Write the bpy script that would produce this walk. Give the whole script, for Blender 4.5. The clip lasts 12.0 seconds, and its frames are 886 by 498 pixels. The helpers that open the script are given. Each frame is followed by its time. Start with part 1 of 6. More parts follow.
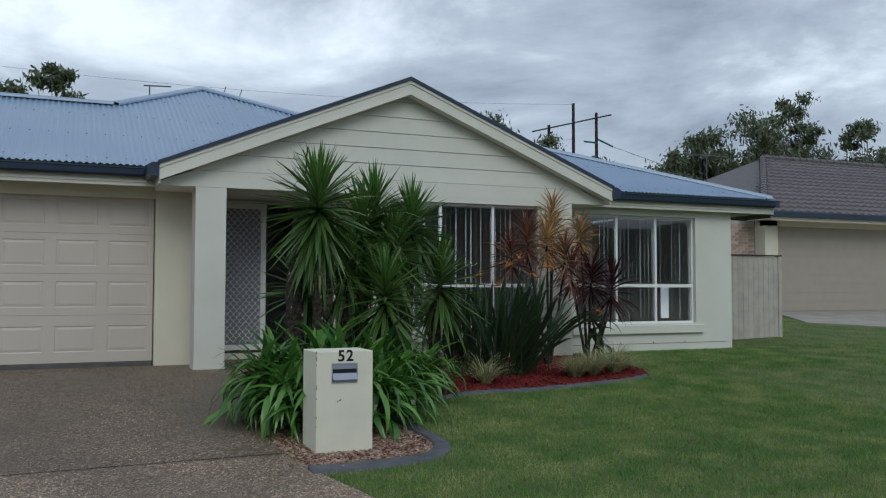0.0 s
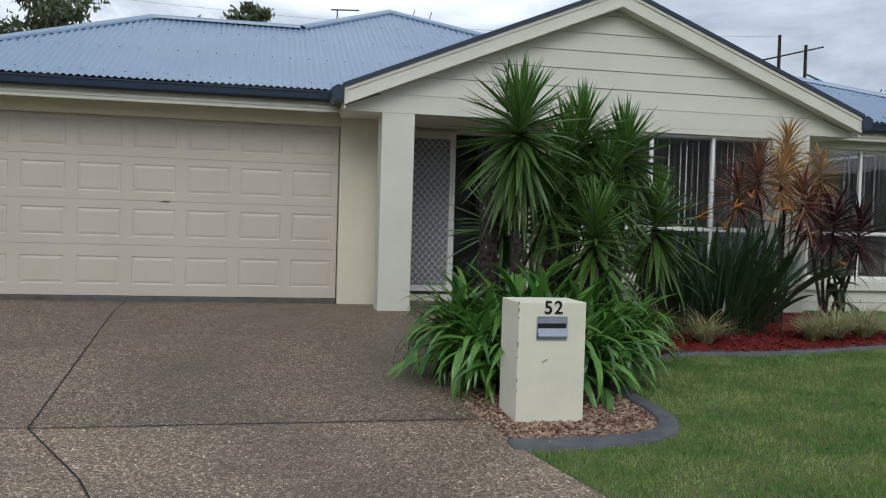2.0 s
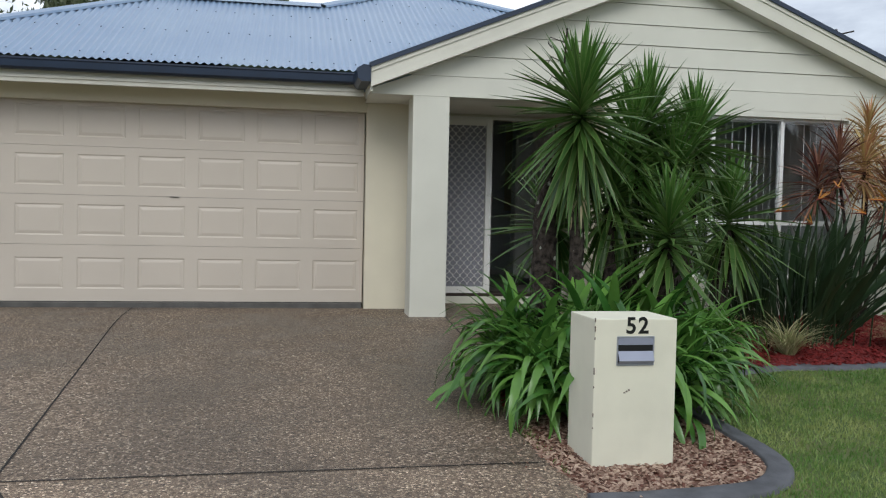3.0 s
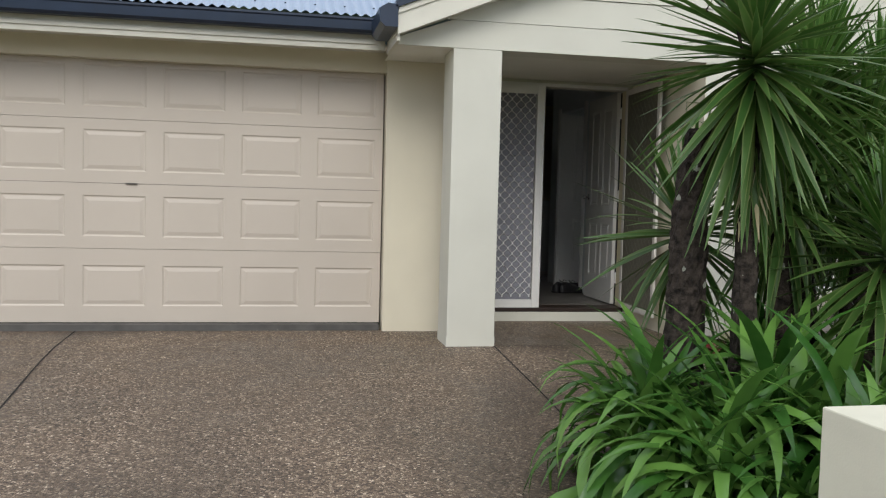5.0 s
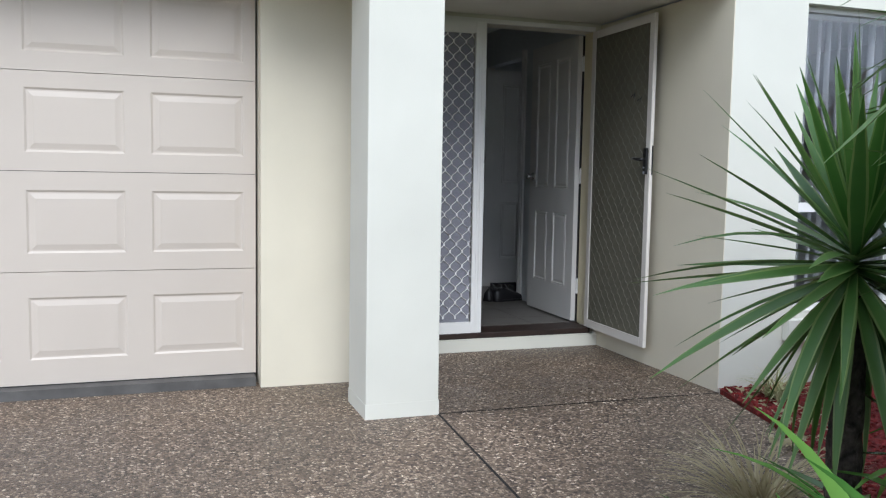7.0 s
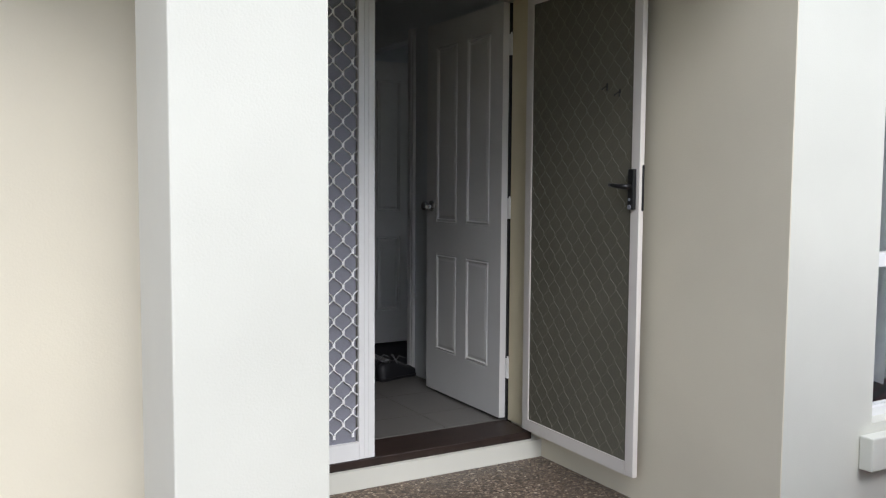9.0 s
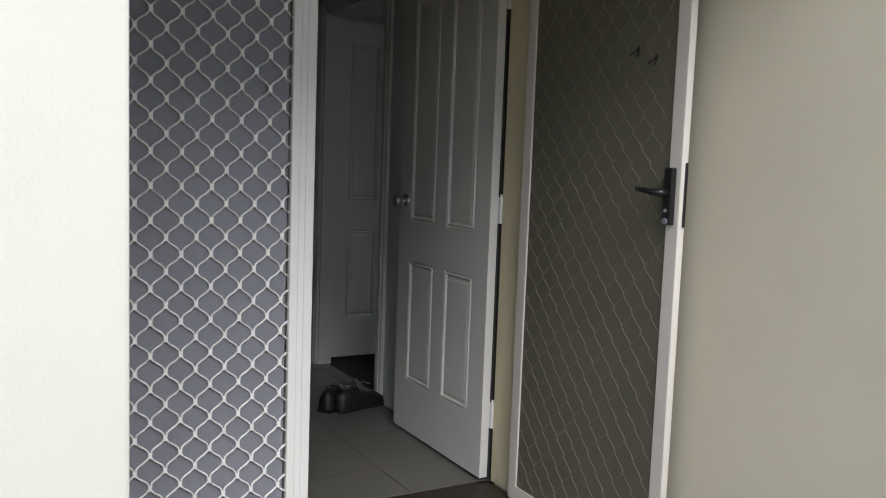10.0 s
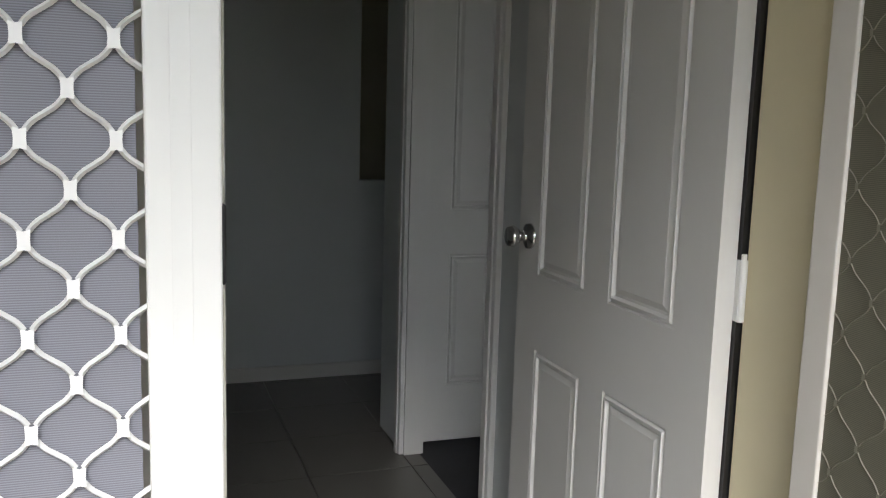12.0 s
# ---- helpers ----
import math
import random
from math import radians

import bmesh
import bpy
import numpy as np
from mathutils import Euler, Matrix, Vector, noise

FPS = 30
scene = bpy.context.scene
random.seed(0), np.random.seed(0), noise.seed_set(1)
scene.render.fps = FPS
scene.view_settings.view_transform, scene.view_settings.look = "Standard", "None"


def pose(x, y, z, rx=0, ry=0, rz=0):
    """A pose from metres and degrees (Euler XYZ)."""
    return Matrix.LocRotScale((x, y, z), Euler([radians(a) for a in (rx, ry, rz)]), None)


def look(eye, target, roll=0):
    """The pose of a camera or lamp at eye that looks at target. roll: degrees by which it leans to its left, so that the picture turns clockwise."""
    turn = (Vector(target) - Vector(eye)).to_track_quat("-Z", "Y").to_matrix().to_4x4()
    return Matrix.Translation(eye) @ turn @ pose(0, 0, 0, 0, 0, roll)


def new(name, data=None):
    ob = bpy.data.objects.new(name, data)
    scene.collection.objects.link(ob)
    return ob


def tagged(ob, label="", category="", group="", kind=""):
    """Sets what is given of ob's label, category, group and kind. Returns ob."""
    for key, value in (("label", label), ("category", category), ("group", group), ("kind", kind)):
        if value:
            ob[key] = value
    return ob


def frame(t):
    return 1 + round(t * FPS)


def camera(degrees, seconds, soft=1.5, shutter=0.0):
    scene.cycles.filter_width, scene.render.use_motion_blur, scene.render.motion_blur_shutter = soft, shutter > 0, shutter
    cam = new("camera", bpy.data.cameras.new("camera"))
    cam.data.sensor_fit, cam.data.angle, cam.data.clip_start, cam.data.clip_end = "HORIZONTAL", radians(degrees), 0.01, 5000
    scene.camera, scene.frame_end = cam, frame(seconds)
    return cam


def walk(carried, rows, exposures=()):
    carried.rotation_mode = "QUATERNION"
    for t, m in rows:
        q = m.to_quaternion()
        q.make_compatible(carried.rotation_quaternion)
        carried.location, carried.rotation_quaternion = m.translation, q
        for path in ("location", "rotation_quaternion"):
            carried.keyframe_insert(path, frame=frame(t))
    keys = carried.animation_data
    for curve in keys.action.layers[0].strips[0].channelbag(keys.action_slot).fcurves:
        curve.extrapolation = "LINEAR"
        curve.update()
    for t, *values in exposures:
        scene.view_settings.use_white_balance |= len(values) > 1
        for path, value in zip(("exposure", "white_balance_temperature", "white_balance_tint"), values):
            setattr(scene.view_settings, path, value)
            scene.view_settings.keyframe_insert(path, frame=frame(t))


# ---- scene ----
cam = camera(54.5, 12.0, soft=1.2)
PATH = [
    (0, (-1.676, -10.777, 0.968), (-0.895, -8.938, 1.057), 0.1),
    (0.5, (-1.614, -10.636, 0.954), (-0.976, -8.741, 1.002), 0.7),
    (1, (-1.596, -10.442, 0.943), (-1.115, -8.501, 0.936), 1.1),
    (1.5, (-1.584, -10.023, 0.956), (-1.176, -8.066, 0.916), 0.5),
    (2, (-1.524, -9.595, 0.942), (-1.138, -7.634, 0.888), 1.7),
    (2.5, (-1.496, -9.134, 0.957), (-1.153, -7.164, 0.905), 2.0),
    (2.7, (-1.502, -8.908, 0.967), (-1.164, -6.938, 0.905), 1.6),
    (4.3, (-1.621, -7.09, 1.011), (-1.271, -5.123, 0.917), 0.7),
    (4.5, (-1.61, -6.856, 1.01), (-1.249, -4.892, 0.908), 1.0),
    (5, (-1.597, -6.297, 1.054), (-1.228, -4.335, 0.944), 1.5),
    (5.5, (-1.589, -5.695, 1.08), (-1.151, -3.749, 0.941), 0.7),
    (6, (-1.503, -5.101, 1.1), (-1.008, -3.17, 0.943), 1.3),
    (6.5, (-1.455, -4.521, 1.129), (-0.916, -2.603, 0.963), 0.9),
    (7, (-1.36, -3.936, 1.156), (-0.705, -2.054, 0.98), 1.0),
    (7.2, (-1.3, -3.697, 1.191), (-0.617, -1.825, 1.02), 1.3),
    (8.8, (-0.83, -2.132, 1.272), (0.132, -0.385, 1.133), 0.4),
    (9, (-0.781, -1.91, 1.266), (0.209, -0.179, 1.115), 0.4),
    (9.5, (-0.503, -1.482, 1.286), (0.517, 0.228, 1.103), 0.7),
    (10, (-0.187, -1.121, 1.326), (0.794, 0.609, 1.122), 2.1),
    (10.5, (0.064, -0.696, 1.351), (1.011, 1.052, 1.139), 1.5),
    (11, (0.315, -0.322, 1.369), (1.17, 1.473, 1.151), 1.8),
    (11.5, (0.535, 0.066, 1.384), (1.235, 1.923, 1.138), 2.1),
    (12, (0.69, 0.483, 1.397), (1.357, 2.346, 1.112), 1.7),
]
EXPOSURES = [(0.0, -0.12, 5950, 5), (0.5, -0.09, 6100, 7), (2.5, 0.38, 6320, 8), (5.0, 0.76, 6600, 10), (6.0, 0.94, 6150, 10.5), (7.0, 1.32, 5900, 11), (9.0, 1.38, 6150, 14), (9.5, 1.4, 6200, 15), (10.0, 1.44, 6350, 11.5), (10.5, 2.0, 6400, 11), (11.0, 2.5, 6420, 11), (11.5, 2.6, 6480, 11), (12.0, 2.66, 6500, 11)]
walk(cam, [(t, look(eye, target, roll)) for t, eye, target, roll in PATH], EXPOSURES)

# ---- world and sun ----
world = bpy.data.worlds.new("overcast")
scene.world = world
world.use_nodes = True
nt = world.node_tree
nt.nodes.clear()


def wn(kind, **kw):
    n = nt.nodes.new(kind)
    for k, v in kw.items():
        if k in n.inputs:
            n.inputs[k].default_value = v
    return n


sky = nt.nodes.new("ShaderNodeTexSky")
sky.sky_type, sky.sun_disc = "NISHITA", False
sky.sun_elevation, sky.sun_rotation = radians(40), radians(190)
coord = wn("ShaderNodeTexCoord")
flat = wn("ShaderNodeMapping")
flat.inputs["Scale"].default_value = (1.0, 1.0, 2.3)
flat.inputs["Location"].default_value = (3.1, 0.4, 0.0)
big = wn("ShaderNodeTexNoise", Scale=2.6, Detail=7.0, Roughness=0.58, Distortion=0.45)
ramp = wn("ShaderNodeValToRGB")
el = ramp.color_ramp.elements
el[0].position, el[0].color = 0.37, (3.6, 3.9, 4.6, 1)
el[1].position, el[1].color = 0.68, (11.8, 12.1, 12.6, 1)
m = el.new(0.52)
m.color = (6.0, 6.4, 7.1, 1)
mix = wn("ShaderNodeMixRGB")
mix.inputs[0].default_value = 0.88
bg = wn("ShaderNodeBackground", Strength=0.1)
wout = wn("ShaderNodeOutputWorld")
nt.links.new(coord.outputs["Generated"], flat.inputs["Vector"])
nt.links.new(flat.outputs["Vector"], big.inputs["Vector"])
nt.links.new(big.outputs["Fac"], ramp.inputs["Fac"])
nt.links.new(sky.outputs["Color"], mix.inputs[1])
nt.links.new(ramp.outputs["Color"], mix.inputs[2])
nt.links.new(mix.outputs["Color"], bg.inputs["Color"])
nt.links.new(bg.outputs["Background"], wout.inputs["Surface"])
sun = new("sun", bpy.data.lights.new("sun", "SUN"))
sun.data.energy, sun.data.angle, sun.data.color = 1.05, radians(35), (1.0, 0.98, 0.94)
sun.matrix_world = look((0, 0, 0), (0.14, 0.72, -0.62))

# ---- materials ----
def mat(name, base, rough=0.6, metal=0.0, dark=0.8, scale=3.0, fine=90.0, bump=0.15, dist=0.002, spec=0.5, hue=None, rand=0.0):
    """A surface whose colour varies in broad patches and in fine grain, with a fine relief."""
    m = bpy.data.materials.new(name)
    m.use_nodes = True
    t = m.node_tree
    b = t.nodes["Principled BSDF"]
    co = t.nodes.new("ShaderNodeTexCoord")
    n1 = t.nodes.new("ShaderNodeTexNoise")
    n1.inputs["Scale"].default_value, n1.inputs["Detail"].default_value = scale, 5
    n2 = t.nodes.new("ShaderNodeTexNoise")
    n2.inputs["Scale"].default_value, n2.inputs["Detail"].default_value = fine, 3
    mx = t.nodes.new("ShaderNodeMixRGB")
    c2 = hue or tuple(c * dark for c in base)
    mx.inputs[1].default_value, mx.inputs[2].default_value = (*c2, 1), (*base, 1)
    mr = t.nodes.new("ShaderNodeMapRange")
    mr.inputs[1].default_value, mr.inputs[2].default_value = 0.32, 0.62
    ad = t.nodes.new("ShaderNodeMath")
    ad.operation = "MULTIPLY_ADD"
    ad.inputs[1].default_value, ad.inputs[2].default_value = 0.3, -0.15
    su = t.nodes.new("ShaderNodeMath")
    L = t.links.new
    L(co.outputs["Object"], n1.inputs["Vector"])
    L(co.outputs["Object"], n2.inputs["Vector"])
    L(n1.outputs["Fac"], mr.inputs[0])
    L(n2.outputs["Fac"], ad.inputs[0])
    L(mr.outputs[0], su.inputs[0])
    L(ad.outputs[0], su.inputs[1])
    out = su.outputs[0]
    if rand:
        oi = t.nodes.new("ShaderNodeObjectInfo")
        r2 = t.nodes.new("ShaderNodeMath")
        r2.operation = "MULTIPLY_ADD"
        r2.inputs[1].default_value, r2.inputs[2].default_value = rand, -rand / 2
        s2 = t.nodes.new("ShaderNodeMath")
        L(oi.outputs["Random"], r2.inputs[0])
        L(r2.outputs[0], s2.inputs[0])
        L(out, s2.inputs[1])
        out = s2.outputs[0]
    L(out, mx.inputs[0])
    L(mx.outputs[0], b.inputs["Base Color"])
    b.inputs["Roughness"].default_value, b.inputs["Metallic"].default_value = rough, metal
    b.inputs["Specular IOR Level"].default_value = spec
    if bump:
        bp = t.nodes.new("ShaderNodeBump")
        bp.inputs["Strength"].default_value, bp.inputs["Distance"].default_value = bump, dist
        L(n2.outputs["Fac"], bp.inputs["Height"])
        L(bp.outputs[0], b.inputs["Normal"])
    return m


def leaf_mat(name, base, hue, rough=0.35, edge=None, rand=0.9, patch=9.0, amp=0.5):
    """A leaf: its colour varies from leaf to leaf and along it, and a little light passes through."""
    m = bpy.data.materials.new(name)
    m.use_nodes = True
    t = m.node_tree
    b = t.nodes["Principled BSDF"]
    L = t.links.new
    oi, ge = t.nodes.new("ShaderNodeObjectInfo"), t.nodes.new("ShaderNodeNewGeometry")
    ad = t.nodes.new("ShaderNodeMath")
    L(oi.outputs["Random"], ad.inputs[0])
    L(ge.outputs["Random Per Island"], ad.inputs[1])
    fr = t.nodes.new("ShaderNodeMath")
    fr.operation = "FRACT"
    L(ad.outputs[0], fr.inputs[0])
    co, no = t.nodes.new("ShaderNodeTexCoord"), t.nodes.new("ShaderNodeTexNoise")
    no.inputs["Scale"].default_value = patch
    L(co.outputs["Object"], no.inputs["Vector"])
    s = t.nodes.new("ShaderNodeMath")
    s.operation = "MULTIPLY_ADD"
    s.inputs[1].default_value = rand
    L(fr.outputs[0], s.inputs[0])
    s3 = t.nodes.new("ShaderNodeMath")
    s3.operation = "MULTIPLY_ADD"
    s3.inputs[1].default_value, s3.inputs[2].default_value = amp, -amp / 2
    L(no.outputs["Fac"], s3.inputs[0])
    L(s3.outputs[0], s.inputs[2])
    mx = t.nodes.new("ShaderNodeMixRGB")
    mx.inputs[1].default_value, mx.inputs[2].default_value = (*base, 1), (*hue, 1)
    L(s.outputs[0], mx.inputs[0])
    out = mx.outputs[0]
    if edge:
        uv = t.nodes.new("ShaderNodeUVMap")
        uv.uv_map = "UVMap"
        sep = t.nodes.new("ShaderNodeSeparateXYZ")
        L(uv.outputs[0], sep.inputs[0])
        ab = t.nodes.new("ShaderNodeMath")
        ab.operation = "SUBTRACT"
        ab.inputs[1].default_value = 0.5
        L(sep.outputs[0], ab.inputs[0])
        a2 = t.nodes.new("ShaderNodeMath")
        a2.operation = "ABSOLUTE"
        L(ab.outputs[0], a2.inputs[0])
        gt = t.nodes.new("ShaderNodeMath")
        gt.operation = "GREATER_THAN"
        gt.inputs[1].default_value = 0.36
        L(a2.outputs[0], gt.inputs[0])
        m3 = t.nodes.new("ShaderNodeMixRGB")
        m3.inputs[2].default_value = (*edge, 1)
        L(gt.outputs[0], m3.inputs[0])
        L(out, m3.inputs[1])
        out = m3.outputs[0]
    L(out, b.inputs["Base Color"])
    b.inputs["Roughness"].default_value = rough
    b.inputs["Transmission Weight"].default_value = 0.0
    tr = t.nodes.new("ShaderNodeBsdfTranslucent")
    L(out, tr.inputs["Color"])
    ms = t.nodes.new("ShaderNodeMixShader")
    ms.inputs[0].default_value = 0.25
    L(b.outputs[0], ms.inputs[1])
    L(tr.outputs[0], ms.inputs[2])
    L(ms.outputs[0], t.nodes["Material Output"].inputs["Surface"])
    return m


def aggregate_mat():
    """Exposed aggregate concrete: small river pebbles of several colours in a grey-brown matrix, darker in smooth damp
    patches and on the house side of the cross joint.
    """
    m = bpy.data.materials.new("exposed_aggregate")
    m.use_nodes = True
    t = m.node_tree
    b = t.nodes["Principled BSDF"]
    L = t.links.new
    co = t.nodes.new("ShaderNodeTexCoord")
    vo = t.nodes.new("ShaderNodeTexVoronoi")
    vo.inputs["Scale"].default_value = 86
    vd = t.nodes.new("ShaderNodeTexVoronoi")
    vd.feature = "DISTANCE_TO_EDGE"
    vd.inputs["Scale"].default_value = 86
    L(co.outputs["Object"], vo.inputs["Vector"])
    L(co.outputs["Object"], vd.inputs["Vector"])
    sep = t.nodes.new("ShaderNodeSeparateColor")
    L(vo.outputs["Color"], sep.inputs[0])
    r = t.nodes.new("ShaderNodeValToRGB")
    e = r.color_ramp.elements
    e[0].position, e[0].color = 0.0, (0.055, 0.038, 0.028, 1)
    e[1].position, e[1].color = 1.0, (0.88, 0.75, 0.58, 1)
    for p, c in ((0.3, (0.19, 0.135, 0.095, 1)), (0.62, (0.28, 0.205, 0.14, 1)), (0.82, (0.46, 0.36, 0.26, 1)), (0.93, (0.5, 0.39, 0.28, 1))):
        e.new(p).color = c
    L(sep.outputs[0], r.inputs[0])
    mr = t.nodes.new("ShaderNodeMapRange")
    mr.inputs[1].default_value, mr.inputs[2].default_value = 0.02, 0.14
    L(vd.outputs["Distance"], mr.inputs[0])
    mx = t.nodes.new("ShaderNodeMixRGB")
    mx.inputs[1].default_value = (0.1, 0.072, 0.05, 1)
    L(mr.outputs[0], mx.inputs[0])
    L(r.outputs[0], mx.inputs[2])
    n = t.nodes.new("ShaderNodeTexNoise")
    n.inputs["Scale"].default_value, n.inputs["Detail"].default_value = 0.9, 6
    L(co.outputs["Object"], n.inputs["Vector"])
    m2 = t.nodes.new("ShaderNodeMapRange")
    m2.inputs[1].default_value, m2.inputs[2].default_value, m2.inputs[3].default_value, m2.inputs[4].default_value = 0.35, 0.65, 0.64, 1.12
    L(n.outputs["Fac"], m2.inputs[0])
    mu = t.nodes.new("ShaderNodeMixRGB")
    mu.blend_type = "MULTIPLY"
    mu.inputs[0].default_value = 1
    L(mx.outputs[0], mu.inputs[1])
    L(m2.outputs[0], mu.inputs[2])
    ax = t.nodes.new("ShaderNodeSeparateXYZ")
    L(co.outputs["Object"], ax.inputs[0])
    # house-side slab toned darker than the street-side slab, split at the cross joint
    slab_tone = t.nodes.new("ShaderNodeMapRange")
    slab_tone.inputs[1].default_value, slab_tone.inputs[2].default_value, slab_tone.inputs[3].default_value, slab_tone.inputs[4].default_value = -4.37, -4.34, 1.2, 0.9
    L(ax.outputs[1], slab_tone.inputs[0])
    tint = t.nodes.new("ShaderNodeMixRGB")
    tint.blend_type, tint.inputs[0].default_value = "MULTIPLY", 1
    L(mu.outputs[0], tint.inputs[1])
    L(slab_tone.outputs[0], tint.inputs[2])
    L(tint.outputs[0], b.inputs["Base Color"])
    m4 = t.nodes.new("ShaderNodeMapRange")
    m4.inputs[1].default_value, m4.inputs[2].default_value, m4.inputs[3].default_value, m4.inputs[4].default_value = 0.4, 0.62, 0.38, 0.7
    L(n.outputs["Fac"], m4.inputs[0])
    L(m4.outputs[0], b.inputs["Roughness"])
    bp = t.nodes.new("ShaderNodeBump")
    bp.inputs["Strength"].default_value, bp.inputs["Distance"].default_value = 0.8, 0.004
    L(mr.outputs[0], bp.inputs["Height"])
    L(bp.outputs[0], b.inputs["Normal"])
    return m


def glass_mat(name, tint=(0.5, 0.53, 0.55), rough=0.0):
    m = bpy.data.materials.new(name)
    m.use_nodes = True
    t = m.node_tree
    b = t.nodes["Principled BSDF"]
    b.inputs["Base Color"].default_value = (*tint, 1)
    b.inputs["Roughness"].default_value = rough
    b.inputs["Transmission Weight"].default_value = 1
    b.inputs["IOR"].default_value = 1.5
    return m


RENDER = mat("cream_render", (0.65, 0.645, 0.565), 0.75, dark=0.93, scale=1.6, fine=160, bump=0.35, dist=0.0015)
RENDER2 = mat("beige_render", (0.68, 0.63, 0.495), 0.75, dark=0.92, scale=1.4, fine=160, bump=0.3, dist=0.0015)
JAMB = mat("yellowed_cream_jamb", (0.66, 0.59, 0.4), 0.55, dark=0.93, fine=60, bump=0.05)
TRIM = mat("cream_trim", (0.66, 0.645, 0.56), 0.5, dark=0.92, fine=60, bump=0.05)
SOFFIT = mat("soffit_paint", (0.72, 0.71, 0.64), 0.7, dark=0.95, fine=60, bump=0.05)
WHITE = mat("white_powdercoat", (0.78, 0.78, 0.76), 0.35, dark=0.95, fine=40, bump=0.03)
DOORWHITE = mat("white_door_paint", (0.7, 0.69, 0.66), 0.4, dark=0.96, fine=50, bump=0.04)
GARAGE = mat("garage_door_paint", (0.54, 0.48, 0.41), 0.45, dark=0.94, scale=1.0, fine=220, bump=0.12, dist=0.001)
BLUE = mat("blue_colorbond", (0.185, 0.27, 0.4), 0.3, metal=0.0, dark=0.86, scale=1.2, fine=30, bump=0.02, hue=(0.215, 0.3, 0.42), spec=0.7)
NAVY = mat("navy_gutter", (0.018, 0.032, 0.062), 0.3, dark=0.8, fine=30, bump=0.02)
BLACK = mat("black_metal", (0.012, 0.012, 0.013), 0.35, dark=0.8, bump=0.03)
CHROME = mat("chrome", (0.7, 0.7, 0.7), 0.12, metal=1.0, dark=0.95, bump=0)
STEEL = mat("brushed_steel", (0.46, 0.48, 0.55), 0.35, metal=0.7, dark=0.9, fine=200, bump=0.05)
BLUESTEEL = mat("satin_steel", (0.3, 0.32, 0.4), 0.45, metal=0.3, dark=0.9, fine=200, bump=0.05)
SCREEN = mat("fly_screen", (0.222, 0.225, 0.26), 0.8, dark=0.9, scale=2, fine=600, bump=0.3, dist=0.0006)
DARKSCREEN = mat("fly_screen_inner", (0.135, 0.128, 0.094), 0.8, dark=0.85, scale=2, fine=600, bump=0.3, dist=0.0006)
def weave(m, pitch=125.0):
    """Turn a plain screen into a fine woven one, by its ribs."""
    t = m.node_tree
    b = t.nodes["Principled BSDF"]
    src = b.inputs["Base Color"].links[0].from_socket
    co, wv, mp = t.nodes.new("ShaderNodeTexCoord"), t.nodes.new("ShaderNodeTexWave"), t.nodes.new("ShaderNodeMapRange")
    wv.bands_direction = "Z"
    wv.inputs["Scale"].default_value, wv.inputs["Distortion"].default_value, wv.inputs["Detail Scale"].default_value = pitch, 0.6, 0.4
    mp.inputs[3].default_value, mp.inputs[4].default_value = 0.72, 1.2
    mx = t.nodes.new("ShaderNodeMixRGB")
    mx.blend_type, mx.inputs[0].default_value = "MULTIPLY", 1
    t.links.new(co.outputs["Object"], wv.inputs["Vector"])
    t.links.new(wv.outputs["Fac"], mp.inputs[0])
    t.links.new(src, mx.inputs[1])
    t.links.new(mp.outputs[0], mx.inputs[2])
    t.links.new(mx.outputs[0], b.inputs["Base Color"])


weave(SCREEN)
weave(DARKSCREEN)
DARKGRILLE = mat("grille_behind_screen", (0.21, 0.2, 0.155), 0.7, dark=0.9, bump=0)
SILL = mat("stained_timber_sill", (0.028, 0.016, 0.012), 0.45, dark=0.6, scale=14, fine=120, bump=0.3)
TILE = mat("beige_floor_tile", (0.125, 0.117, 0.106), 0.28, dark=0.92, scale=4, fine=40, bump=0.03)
GROUT = mat("grout", (0.1, 0.09, 0.08), 0.9, bump=0.1)
PLASTER = mat("interior_paint", (0.64, 0.665, 0.66), 0.8, dark=0.97, bump=0.05)
PLASTER2 = mat("interior_beige_paint", (0.72, 0.67, 0.48), 0.8, dark=0.97, bump=0.05)
CARPET = mat("dark_carpet", (0.05, 0.05, 0.055), 0.95, dark=0.7, fine=500, bump=0.6)
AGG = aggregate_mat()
JOINT = mat("joint_dark", (0.02, 0.018, 0.016), 0.9, bump=0.3)
KERB = mat("grey_kerb_paint", (0.1, 0.103, 0.115), 0.7, dark=0.62, scale=9, fine=110, bump=0.7, dist=0.003)
DARKCONCRETE = mat("dark_concrete", (0.1, 0.096, 0.09), 0.6, dark=0.6, scale=6, fine=90, bump=0.4)
CREAMFRAME = mat("yellowed_white_powdercoat", (0.7, 0.665, 0.61), 0.4, dark=0.93, fine=40, bump=0.03)
GRILLEWHITE = mat("white_cast_grille", (0.86, 0.86, 0.85), 0.4, dark=0.97, fine=40, bump=0.03)
PALECONCRETE = mat("pale_concrete", (0.33, 0.3, 0.26), 0.85, dark=0.75, scale=2, fine=90, bump=0.2)
CONCRETE = mat("concrete", (0.2, 0.2, 0.2), 0.8, dark=0.7, scale=4, fine=90, bump=0.3)
SOIL = mat("lawn_soil", (0.06, 0.098, 0.022), 0.95, hue=(0.12, 0.12, 0.048), scale=2.3, fine=60, bump=0.8, dist=0.01)
ROAD = mat("asphalt", (0.05, 0.05, 0.052), 0.85, dark=0.8, fine=120, bump=0.4)
REDMULCH = mat("red_mulch", (0.2, 0.018, 0.016), 0.75, dark=0.45, scale=20, fine=90, bump=0.9, dist=0.01)
